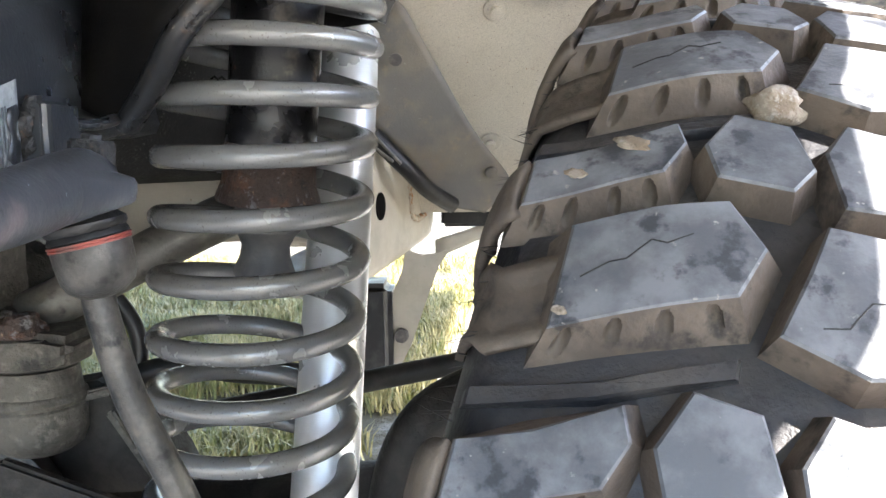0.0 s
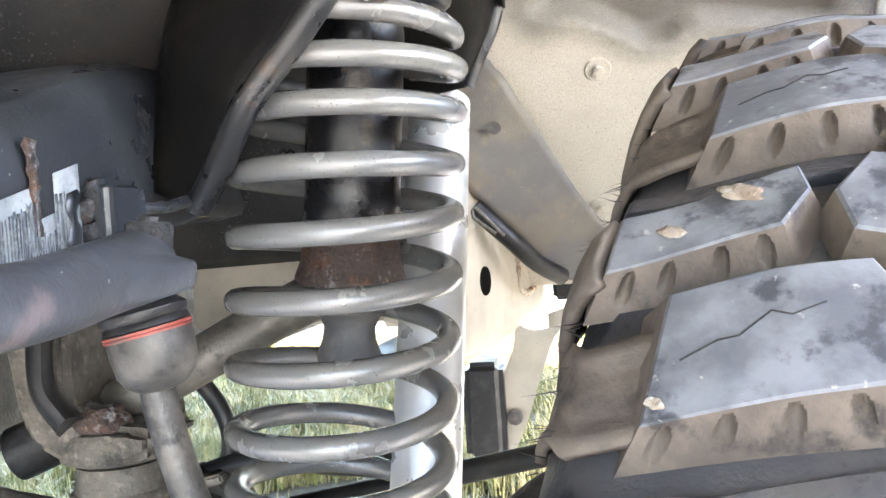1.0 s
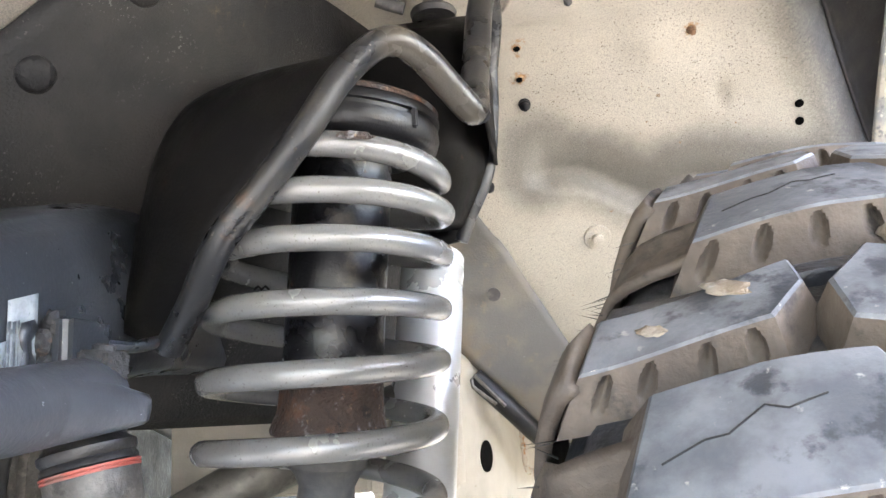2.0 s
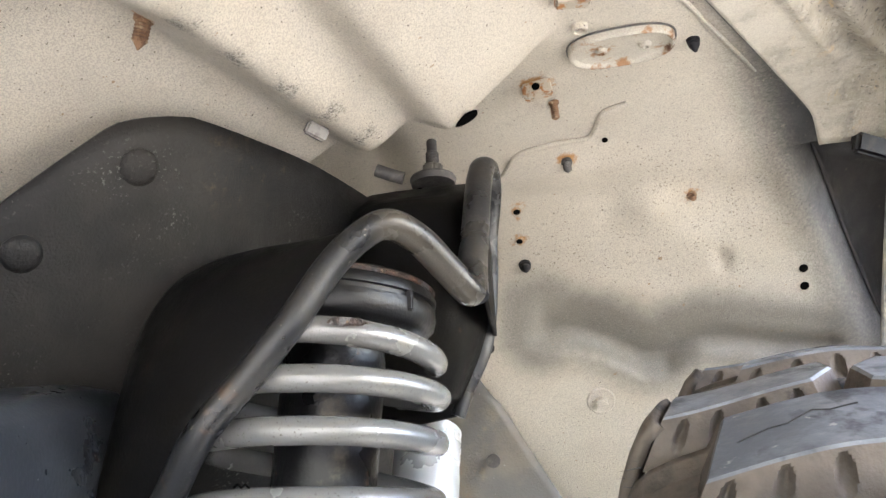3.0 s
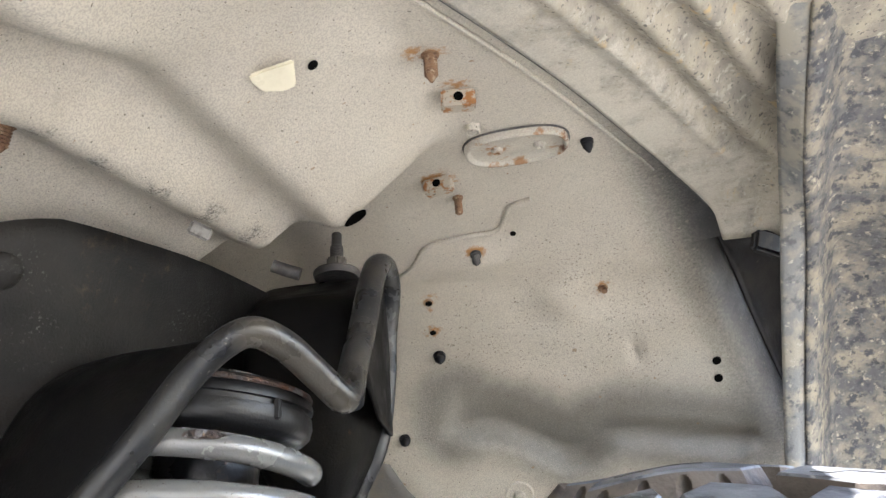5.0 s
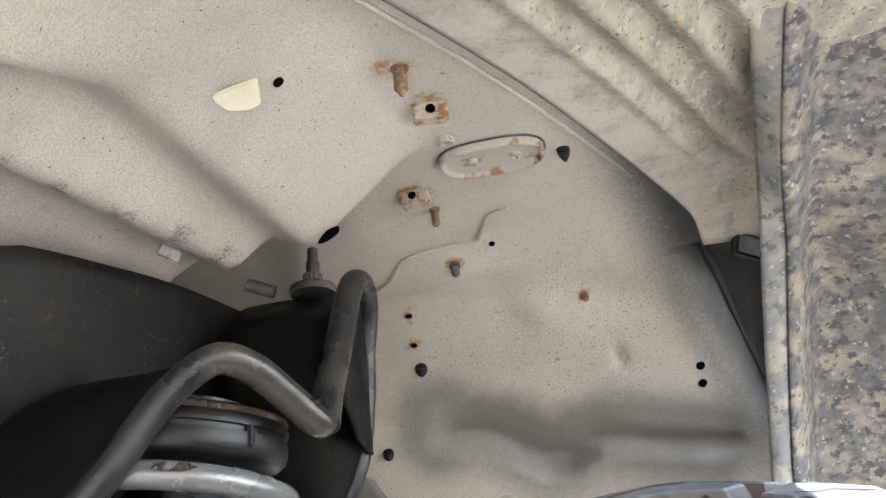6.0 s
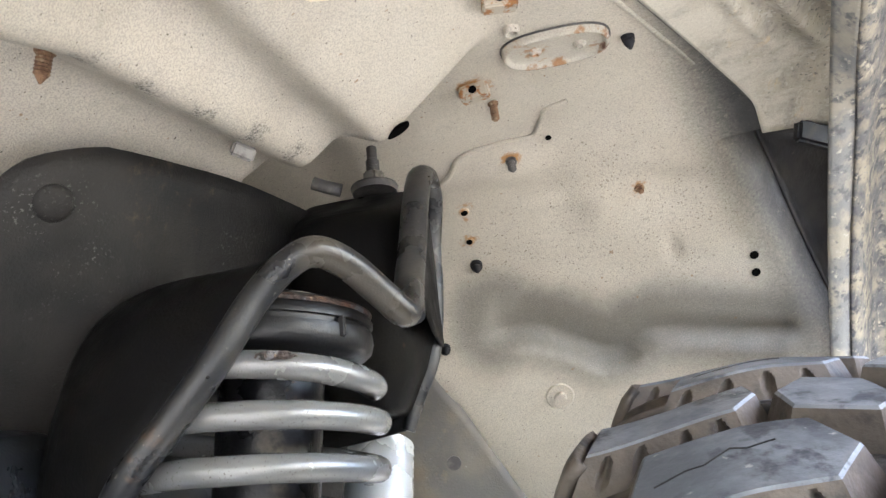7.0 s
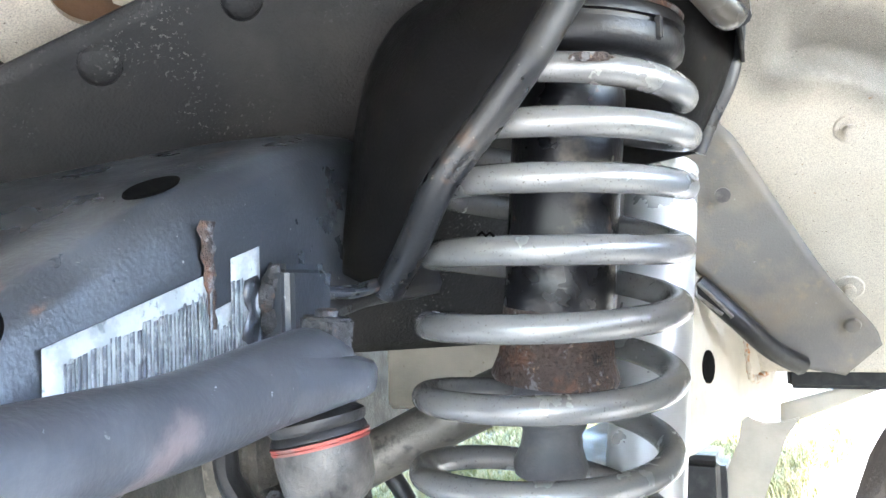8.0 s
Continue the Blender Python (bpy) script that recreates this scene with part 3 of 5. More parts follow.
def lug(name, outline, draft, dimples=(), depth=.017, front=None):
    """A tread block: outline of (w, a), walls splayed by draft towards the groove; dimples in the front wall."""
    pts = [Vector(p) for p in outline]
    c = sum(pts, Vector((0, 0))) / len(pts)
    verts, faces, slots = [], [], []
    n = len(pts)

    def shrink(k):
        return [p + (p - c).normalized() * k for p in pts]

    cut = .0013
    rings = [(shrink(-cut), depth), (pts, depth - cut * .9)]
    top = len(verts)
    # worn top: fan of a subdivided outline so that it follows the crown
    inner = rings[0][0]
    dense = []
    for i in range(n):
        p, q = inner[i], inner[(i + 1) % n]
        for k in range(5):
            dense.append(p.lerp(q, k / 5))
    for s in (1.0, .66, .33):
        verts += [tyre_point(*(c + (p - c) * s), depth + .0004 * noise.noise(Vector((p.x * 90 * s, p.y * 90 * s, 1)))) for p in dense]
    verts.append(tyre_point(*c, depth))
    m = len(dense)
    for r in range(2):
        for k in range(m):
            q = (k + 1) % m
            faces.append((r * m + k, r * m + q, (r + 1) * m + q, (r + 1) * m + k))
            slots.append(0)
    for k in range(m):
        faces.append((2 * m + k, 2 * m + (k + 1) % m, 3 * m))
        slots.append(0)
    # bevel and walls
    outer, foot = pts, [p + (p - c).normalized() * draft for p in pts]
    if front is not None:
        for i in (front, (front + 1) % n):
            foot[i] = foot[i] + Vector((0, -.006))
    for i in range(n):
        j = (i + 1) % n
        cols = 84 if i == front else 5
        lines = [(lambda s: (inner[i].lerp(inner[j], s), depth)), (lambda s: (outer[i].lerp(outer[j], s), depth - cut * .9))]
        steps = 16 if i == front else 3
        base = len(verts)
        rowsn = 0
        for f in range(-1, steps + 1):
            for k in range(cols + 1):
                s = k / cols
                if f == -1:
                    p, h = lines[0](s)
                else:
                    g = f / steps
                    p = outer[i].lerp(outer[j], s).lerp(foot[i].lerp(foot[j], s), g)
                    h = (depth - cut * .9) * (1 - g) - .002 * g
                    if i == front:
                        for d in dimples:
                            e = ((s - d) / .044) ** 2 + ((g - .40) / .33) ** 2
                            if e < 1:
                                p = p + Vector((0, .0058 * (1 - e)))
                verts.append(tyre_point(p.x, p.y, h))
            rowsn += 1
        for f in range(rowsn - 1):
            for k in range(cols):
                q = base + f * (cols + 1) + k
                faces.append((q, q + 1, q + cols + 2, q + cols + 1))
                slots.append(0 if f == 0 else 1)
    me = link_mesh(name, verts, faces, [M_TREAD, M_TYRE], True, slots)
    return sharp(me, 28)


def mirrored(outline):
    return [(WIDE - w, a) for w, a in reversed(outline)]


LUG_A = [(.026, -.028), (.060, -.014), (.093, -.003), (.101, .020), (.085, .041), (.055, .033), (.026, .022)]
LUG_B = [(.002, -.026), (.030, -.015), (.058, -.004), (.065, .014), (.060, .027), (.030, .012), (.002, .002)]
LUG_N = [(.079, -.004), (.109, -.006), (.117, .008), (.106, .034), (.082, .037), (.072, .014)]
LUG_C = [(.108, -.016), (.139, -.026), (.168, -.018), (.164, .006), (.158, .034), (.122, .036), (.116, .012)]
LUG_E = [(.128, -.024), (.158, -.022), (.164, -.004), (.160, .022), (.128, .026), (.120, .006)]

wheel = thing("wheel", "off-road tyre with chunky dusty tread blocks", "tyre", HUB)
tyre = part("tyre", carcass(), wheel, "black off-road tyre carcass with dusty grooves", WHEEL)
DIM_A, DIM_B = (.12, .37, .62, .86), (.16, .38, .66, .88)


def lug_long(name, outline, draft, dimples, front_pair):
    """Merge the two front spans into one wall that carries the dimples."""
    keep = [p for i, p in enumerate(outline) if i != front_pair]
    return lug(name, keep, draft, dimples, front=front_pair - 1)


BLOCKS = [
    (lug_long("tread_block", LUG_A, .0105, DIM_A, 1), 39.5),
    (lug_long("tread_block", LUG_B, .0085, DIM_B, 1), 47.0),
    (lug("tread_block", LUG_N, .0050), 47.0),
    (lug("tread_block", LUG_C, .0050), 39.5),
    (lug("tread_block", LUG_E, .0050), 48.7),
    (lug("tread_block", mirrored(LUG_A), .0070), 44.0),
    (lug("tread_block", mirrored(LUG_B), .0060), 51.5),
    (lug("tread_block", mirrored(LUG_N), .0050), 51.5),
]
LEDGE = [(.000, -.062), (.050, -.050), (.098, -.031), (.098, -.023), (.050, -.042), (.000, -.054)]
ledge_mesh = lug("tread_ledge", LEDGE, .002, (), .0055)
ledge_mesh.materials[0] = ledge_mesh.materials[1] = M_TYREBASE
for k in range(20):
    part("tread_ledge", ledge_mesh, tyre, "", WHEEL @ Matrix.Rotation(radians(39.5 + 18 * k), 4, "X"))
for mesh_, base_ in BLOCKS:
    for k in range(20):
        part("tread_block", mesh_, tyre, "", WHEEL @ Matrix.Rotation(radians(base_ + 18 * k), 4, "X"))


def sipe_mesh(points):
    p = []
    for (w0, a0), (w1, a1) in zip(points, points[1:]):
        p += [tyre_point(w0 + (w1 - w0) * k / 4, a0 + (a1 - a0) * k / 4, .0171) for k in range(4)]
    p.append(tyre_point(*points[-1], .0171))
    return tube_mesh("sipe", p, .00034, M_RUBBER, 6)


for zig, base_ in ((((.034, -.004), (.044, .004), (.050, .006), (.058, .016), (.064, .015), (.073, .021)), 39.5), (((.122, -.010), (.131, -.008), (.138, .004), (.147, .006), (.156, .012)), 39.5)):
    sm = sipe_mesh(zig)
    for k in range(20):
        part("sipe", sm, tyre, "", WHEEL @ Matrix.Rotation(radians(base_ + 18 * k), 4, "X"))


def shoulder_scoop():
    """The stepped wall between two shoulder blocks."""
    rows = []
    for a in np.linspace(-.030, .012, 10):
        row = []
        for w, h in ((.028, .004), (.024, .0025), (.012, .0015), (.004, -.001), (-.001, -.006), (-.006, -.018), (-.0085, -.034)):
            lift = .004 * (a < -.022) + .004 * (a > .006)
            row.append(tyre_point(w, a + (w - .028) * .35, h + lift) if w > 0 else (w - lift * .5, (crown(0) - .017 + h) * math.cos(a / .437), (crown(0) - .017 + h) * math.sin(a / .437)))
        rows.append(row)
    return grid_mesh("shoulder_lug", rows, M_TYRE, -.004)


def side_lug():
    rows = []
    for a in np.linspace(-.026, .004, 8):
        e = .003 * (1 - abs((a + .011) / .016) ** 4)
        rows.append([(w - e, r * math.cos((a - .004) / .437), r * math.sin((a - .004) / .437)) for w, r in
                     ((.004, .4185), (-.001, .412), (-.005, .402), (-.009, .388), (-.012, .370), (-.013, .352))])
    return grid_mesh("side_lug", rows, M_TYRE, -.005)


scoop_mesh, side_mesh = shoulder_scoop(), side_lug()
for k in range(20):
    part("shoulder_lug", scoop_mesh, tyre, "", WHEEL @ Matrix.Rotation(radians(39.5 + 18 * k), 4, "X"))
    part("side_lug", side_mesh, tyre, "", WHEEL @ Matrix.Rotation(radians(47.0 + 18 * k), 4, "X"))


def spews():
    rnd = random.Random(9)
    verts, faces = [], []
    for k in range(64):
        t = radians(rnd.uniform(30, 62)) if k < 50 else radians(rnd.uniform(0, 360))
        r = rnd.uniform(.385, .414)
        p = Vector((-.006 + .35 * max(0, r - .40), r * math.cos(t), r * math.sin(t)))
        d = Vector((-1, rnd.uniform(-.5, .5), rnd.uniform(-.6, .3))).normalized() * rnd.uniform(.006, .017)
        n = len(verts)
        e = .00035
        verts += [p + Vector((0, e, 0)), p + Vector((0, -e, e)), p + Vector((0, 0, -e)), p + d]
        faces += [(n, n + 1, n + 3), (n + 1, n + 2, n + 3), (n + 2, n, n + 3)]
    return link_mesh("rubber_hairs", verts, faces, M_RUBBER, False)


tagged(part("rubber_hairs", spews(), tyre, "thin rubber moulding hairs", WHEEL), kind="stuff")


def on_tread(w, deg, h):
    r = crown(w) - .017 + h
    return WHEEL @ Vector((w, r * math.cos(radians(deg)), r * math.sin(radians(deg))))


for w_, deg_, size_, sq_, sd_ in ((.100, 54.4, .0108, (1.25, .8, .85), 3),):
    st = new("stone", rock_mesh("stone", on_tread(w_, deg_, .010), size_, M_STONE, sd_, sq_))
    tagged(st, "pale brown stone wedged between tyre tread blocks", "stone")
for w_, deg_, sx_, sd_ in ((.043, 48.6, .0068, 5), (.022, 46.2, .0042, 2), (.029, 36.9, .0028, 6)):
    q = on_tread(w_, deg_, .0172)
    mud = rock_mesh("mud_fleck", (0, 0, 0), sx_, M_STONE, sd_, (1.2, .7, .14))
    part("mud_fleck", mud, tyre, "pale dried mud fleck", Matrix.Translation(q) @ (WHEEL.to_3x3() @ Euler((radians(deg_ - 90), 0, .3)).to_matrix()).to_4x4())


# ---- coil spring ----
SA = Vector((.09613, -.04971, .99413))
SO = Vector((-.1315, .6490, .75))
SF = (Vector((.03, -1, 0)) - SA * Vector((.03, -1, 0)).dot(SA)).normalized()
SR = SF.cross(SA) * -1
if SR.x < 0:
    SR = -SR
COIL_S = [-.322, -.312, -.265, -.2215, -.181, -.139, -.092, -.046, -.003, .039, .077, .106, .135, .150]


def coil_points():
    out = []
    n = 56
    for i in range(int(1.0 * n), int(12.3 * n) + 1):
        u = i / n
        k = min(int(u), len(COIL_S) - 2)
        p0, p1, p2, p3 = COIL_S[max(0, k - 1)], COIL_S[k], COIL_S[k + 1], COIL_S[min(len(COIL_S) - 1, k + 2)]
        t = u - k
        s = 0.5 * (2 * p1 + (p2 - p0) * t + (2 * p0 - 5 * p1 + 4 * p2 - p3) * t * t + (3 * p1 - p0 - 3 * p2 + p3) * t ** 3)
        f = u - math.floor(u)
        s -= (.0075 * smooth(8.4, 9.1, u) + .004 * smooth(11.9, 12.1, u)) * math.exp(-((f - .3) / .17) ** 2)
        a = 2 * math.pi * u
        r = .0748 - .003 * smooth(11.3, 12.3, u)
        out.append(SO + SA * s + (SF * math.cos(a) + SR * math.sin(a)) * r)
    return out


coil_spring = thing("coil_spring", "grey painted steel coil spring with pitted speckled paint", "coil spring", SO + SA * -.33)
coil = part("coil", tube_mesh("coil", coil_points(), .0083, M_SPRING, 18, 1, tuple(SA)), coil_spring)
def on_coil(s, a, r=.0831):
    return SO + SA * s + (SF * math.cos(a) + SR * math.sin(a)) * r


part("paint_mark", tube_mesh("paint_mark", [on_coil(.0455 + .002 * (k % 2), -.26 + .03 * k, .0822) for k in range(5)], .0007, M_HOLE, 6), coil_spring, "dark scratched mark")
part("rust_chip", rock_mesh("rust_chip", (0, 0, 0), .0075, M_RUST, 6, (1.5, .10, .34)), coil_spring, "rusty paint chip", Matrix.Translation(on_coil(.1385, .42, .0822)) @ Matrix.Rotation(.42, 4, "Z"))
spring_isolator = thing("spring_isolator", "black rubber spring isolator pad above the coil spring", "rubber pad", SO + SA * .16)
part("pad", lathe_mesh("pad", SO, SA, [(.144, .055), (.147, .066), (.151, .0700), (.157, .0712), (.163, .0702), (.1635, .0675), (.1665, .0675), (.167, .0705), (.170, .0705), (.174, .068), (.175, .055)],
                       M_PAD, 64), spring_isolator)
q = SO + SA * .160 + (SF * math.cos(1.05) + SR * math.sin(1.05)) * .0708
part("rib", box_mesh("rib", (-.0022, -.002, -.006), (.0022, .002, .007), M_PAD, .001, Matrix.Translation(q)), spring_isolator)

# ---- bump stop ----
BA = Vector((.108, -.06, 1)).normalized()
BO = Vector((-.1306, .6618, .75))
bump_stop = thing("bump_stop", "black bump stop tube with a rusty lower cup", "bump stop", BO + BA * .15)
part("tube", lathe_mesh("tube", BO, BA, [(.19, .034), (.02, .034), (-.002, .0342), (-.004, .033)], M_TUBE, 40), bump_stop)
part("cup", lathe_mesh("cup", BO, BA, [(.002, .0346), (-.014, .0348), (-.028, .036), (-.038, .0395), (-.0405, .040), (-.043, .039), (-.044, .03), (-.044, .005)], M_RUST, 48, .012), bump_stop, "flaking rusty steel cup")
part("bumper", lathe_mesh("bumper", BO, BA, [(-.044, .024), (-.056, .0265), (-.063, .0265), (-.068, .022), (-.076, .0185), (-.085, .0195), (-.096, .0235), (-.103, .022), (-.108, .012)], M_BUMPER, 40), bump_stop, "grey rubber bumper")

# ---- shock absorber ----
DA = Vector((.034, .384, 1)).normalized()
DO = Vector((-.0938, .797, .75))
shock = thing("shock_absorber", "silver telescopic shock absorber leaning behind the coil spring", "shock absorber", DO + DA * -.42)
part("body", lathe_mesh("body", DO, DA, [(.113, .010), (.1145, .0265), (.1135, .0278), (.111, .0282), (.109, .0276), (.105, .0280), (-.40, .0280), (-.41, .025), (-.412, .01)], M_ALU, 56), shock)
part("rod", lathe_mesh("rod", DO, DA, [(.113, .0075), (.23, .0075)], M_STEEL, 20), shock)
part("lower_eye", tube_mesh("lower_eye", [DO + DA * -.43 + Vector((x, 0, 0)) for x in (-.022, 0, .022)], .024, M_DARKSTEEL, 24), shock)

# ---- spring tower and shock tower ----
FLANGE = [(-.211, .588, .765), (-.187, .572, .790), (-.162, .554, .8195), (-.1345, .552, .849), (-.1105, .554, .879), (-.0905, .560, .911), (-.0735, .565, .930),
          (-.058, .570, .938), (-.044, .587, .934), (-.031, .612, .922), (-.020, .633, .9115), (-.019, .646, .920), (-.021, .660, .937)]
spring_tower = thing("spring_tower", "black steel spring tower bracket with thick rolled edge", "suspension bracket", (-.15, .62, .77))
fl = spline(FLANGE, 10)
part("flange", tube_mesh("flange", fl, .0096, M_FLANGE, 18, .85), spring_tower, "rolled satin black edge with worn rusty patches")
SHELL_A = spline(FLANGE[:7], 6)
SHELL_B = spline([(-.262, .64, .79), (-.260, .65, .856), (-.256, .65, .893), (-.250, .65, .926), (-.233, .65, .947), (-.185, .645, .957), (-.112, .62, .946)], 6)


def shell_rows():
    rows = []
    for i, (a, b) in enumerate(zip(SHELL_A, SHELL_B)):
        row = []
        swell = 1 - .65 * smooth(.62, 1.0, i / 36)
        for k in range(9):
            t = k / 8
            p = a * (1 - t) + b * t
            p = p + np.array([-.008, -.022, .002]) * math.sin(math.pi * t) ** 1.2 * swell
            row.append(p)
        for k in range(1, 6):
            row.append(b + np.array([-.004 * k, .03 * k, -.006 * k - .0012 * k * k]))
        rows.append(row)
    return rows


part("shell", grid_mesh("shell", shell_rows(), M_BLACK, .003), spring_tower)
part("roof", lathe_mesh("roof", SO, SA, [(.174, .064), (.179, .066), (.181, .05), (.182, .01)], M_BLACK, 48), spring_tower)
part("rust_rim", lathe_mesh("rust_rim", SO, SA, [(.1735, .0650), (.1740, .0692), (.1760, .0696), (.1775, .0685), (.178, .064)], M_RUST, 56, .01), spring_tower, "rusty rim above the pad")
part("rust_patch", rock_mesh("rust_patch", (0, 0, 0), .013, M_RUST, 4, (.42, .16, 1.5)), spring_tower, "rust patch beside the flange", Matrix.Translation((-.160, .558, .829)) @ Vector((.046, -.017, .036)).to_track_quat("Z", "Y").to_matrix().to_4x4())
part("bracket_lip", tube_mesh("bracket_lip", spline([(-.213, .592, .772), (-.222, .570, .766), (-.232, .552, .766), (-.240, .542, .768)], 6), .0085, M_RAIL, 12, .45), spring_tower)

TOWER = [(-.019, .640, .911), (-.021, .660, .937), (-.021, .690, .977), (-.020, .715, 1.020), (-.018, .735, 1.048), (-.016, .752, 1.055), (-.018, .780, 1.045),
         (-.026, .798, 1.010), (-.028, .800, .974), (-.034, .800, .921), (-.048, .800, .886), (-.058, .800, .861)]
shock_tower = thing("shock_tower", "black upper shock mount with bent flange and stud", "shock mount", (-.07, .80, .88))
tw = spline(TOWER, 8)
part("flange", tube_mesh("flange", tw, .0105, M_BLACK_SATIN, 14, .75, (0, 0, 1), [1 - .45 * smooth(.70, 1.0, k / (len(tw) - 1)) for k in range(len(tw))]), shock_tower, "bent satin black flange")


def can_rows():
    rows = []
    for h, g in ((.872, .05), (.872, .45), (.876, .52), (.905, .78), (.93, .93), (.95, .97), (1.02, 1), (1.052, 1), (1.066, .97), (1.074, .90), (1.078, .75), (1.079, .4), (1.079, .05)):
        row = []
        for k in range(33):
            a = math.pi * (0.5 + 2 * k / 32)
            ex = .5
            cx, sx = math.cos(a), math.sin(a)
            row.append((-.083 + .058 * g * math.copysign(abs(cx) ** ex, cx), .802 + .072 * g * math.copysign(abs(sx) ** .8, sx), h - smooth(.9, 1.05, h) * .045 * smooth(.83, .74, .802 + .072 * g * sx)))
        rows.append(row)
    return rows


part("can", grid_mesh("can", can_rows(), M_BLACK, .002), shock_tower)
part("washer", lathe_mesh("washer", (-.072, .812, 1.079), (0, 0, 1), [(-.004, .020), (.001, .0215), (.003, .0205), (.0035, .01)], M_DARKSTEEL, 32), shock_tower)
part("nut", prism_mesh("nut", hex_outline(.0105), (-.072, .812, 1.083), (0, 0, 1), .012, M_STEEL), shock_tower, "zinc hex nut")
part("stud", lathe_mesh("stud", (-.072, .812, 1.09), (0, 0, 1), [(0, .0058)] + [v for k in range(9) for v in ((.004 + k * .0016, .0062), (.0048 + k * .0016, .0055))] + [(.0195, .0048), (.030, .0048), (.031, .004)], M_DARKSTEEL, 20), shock_tower)
part("web", grid_mesh("web", [[(-.022 - .003 * u, y0 + (.80 - y0) * u, z) for u in np.linspace(0, 1, 6)] for z, y0 in zip(np.linspace(.925, 1.045, 14), np.interp(np.linspace(.925, 1.045, 14), [.925, .955, 1.045], [.74, .672, .735]))], M_BLACK, -.003), shock_tower)
SKIRT_Z = [.861, .886, .921, .974, 1.03]
SKIRT_X = [-.055, -.042, -.028, -.022, -.022]
part("skirt", grid_mesh("skirt", [[(float(np.interp(z, SKIRT_Z, SKIRT_X)) - .004 - .13 * u, .800 + .012 * math.sin(math.pi * u), z - .012 * u) for u in np.linspace(0, 1, 9)] for z in np.linspace(.861, 1.03, 18)], M_BLACK, .003), shock_tower, "black back plate of the mount")

# ---- fender liner ----
def liner_point(x, z):
    e = max(0.0, x + .215)
    return (x, .549 + 1.15 * (x + .209) - 1.05 * (z - .986) + 22 * e * e, z)


LINER_TOP = [(-.60, .79), (-.45, .86), (-.38, .885), (-.333, .912), (-.309, .926), (-.279, .946), (-.242, .979), (-.214, 1.003), (-.200, 1.012), (-.183, 1.024), (-.163, 1.032), (-.142, 1.043), (-.118, 1.052)]


def liner_rows():
    rows = []
    for x in np.linspace(-.60, -.112, 70):
        zt = float(np.interp(x, [p[0] for p in LINER_TOP], [p[1] for p in LINER_TOP]))
        rows.append([liner_point(x, zt - (zt - .72) * t) for t in np.linspace(0, 1, 26)])
    return rows


fender_liner = thing("fender_liner", "black plastic fender liner with pale specks and rivets", "fender liner", (-.30, .62, .80))
part("sheet", grid_mesh("sheet", liner_rows(), M_LINER, .0035), fender_liner)
for rx, rz in ((-.209, .986), (-.271, .931), (-.338, .894)):
    p = Vector(liner_point(rx, rz))
    nrm = Vector((.62, -.52, -.55)).normalized()
    rv = part("push_rivet", lathe_mesh("push_rivet", p - nrm * .003, nrm, [(0, .0118), (.0035, .0118), (.0055, .010), (.0068, .007), (.0072, .002)], M_LINER, 28), fender_liner, "round black push rivet")

# ---- frame rail ----
def rail_rows():
    rows = []
    for y in np.linspace(.18, 1.25, 60):
        z = .768 + .35 * (y - .359) - .55 * max(0, y - .56) ** 1.5 - .19 * max(0, .45 - y)
        sec = [(-.262, -.100), (-.246, -.096), (-.2415, -.088), (-.240, -.07), (-.240, -.04), (-.241, -.018), (-.246, .002), (-.256, .013), (-.272, .018), (-.34, .020), (-.45, .020), (-.52, .012), (-.53, -.10)]
        row = []
        for i in range(len(sec) - 1):
            for k in range(4):
                t = k / 4
                row.append((sec[i][0] * (1 - t) + sec[i + 1][0] * t, y, z + sec[i][1] * (1 - t) + sec[i + 1][1] * t))
        rows.append(row)
    return rows


frame_rail = thing("frame_rail", "blue-black box-section frame rail with worn white label", "frame rail", (-.38, .6, .66))
part("rail", grid_mesh("rail", rail_rows(), M_RAIL, -.004), frame_rail)


def label_point(y, t, lift):
    top = .7865 + .30 * (y - .50)
    return (-.240 + lift, y, top - t * .060)


def label_rows(y0, y1, lift, t0=0.0, t1=1.0, n=14):
    return [[label_point(y, t0 + (t1 - t0) * k / 6, lift) for k in range(7)] for y in np.linspace(y0, y1, n)]


label_ob = part("label", grid_mesh("label", label_rows(.372, .4655, .0006), M_LABEL, .0004), frame_rail, "torn white label with faded bars")
part("scrap", grid_mesh("scrap", label_rows(.4658, .480, .0006, .30, 1.0, 5), M_LABEL, .0004), label_ob)
part("scrap", grid_mesh("scrap", label_rows(.4803, .503, .0006, -.04, 1.0, 6), M_LABEL, .0004), label_ob)
part("tear", grid_mesh("tear", [[label_point(.4945 + .0012 * math.sin(k * 2.3) + w * (.0050 + .0025 * math.sin(k * 1.7)), .18 + .82 * k / 9, .0016) for k in range(10)] for w in (-1, 0, 1)], M_RAIL, .0002), label_ob, "dark tear down to the paint")
rnd = random.Random(3)
yb = .381
while yb < .489:
    wb = rnd.choice((.0006, .001, .0016, .0022))
    t0 = .12 if yb < .4645 else (.42 if yb < .479 else .12)
    part("bar", grid_mesh("bar", label_rows(yb, yb + wb, .0013, t0 + rnd.uniform(0, .05), 1.0, 3), M_BARS, .0002), label_ob)
    yb += wb + rnd.choice((.0008, .0012, .0018))
part("rust_streak", grid_mesh("rust_streak", [[(-.2388, .462 + s * (.0052 - .0030 * k / 12) * (1 + .35 * math.sin(k * 2.3 + s)) + .004 * k / 12, .800 - .050 * k / 12) for k in range(13)] for s in (-1, -.3, .3, 1)], M_RUST, .0006), frame_rail, "rust streak")
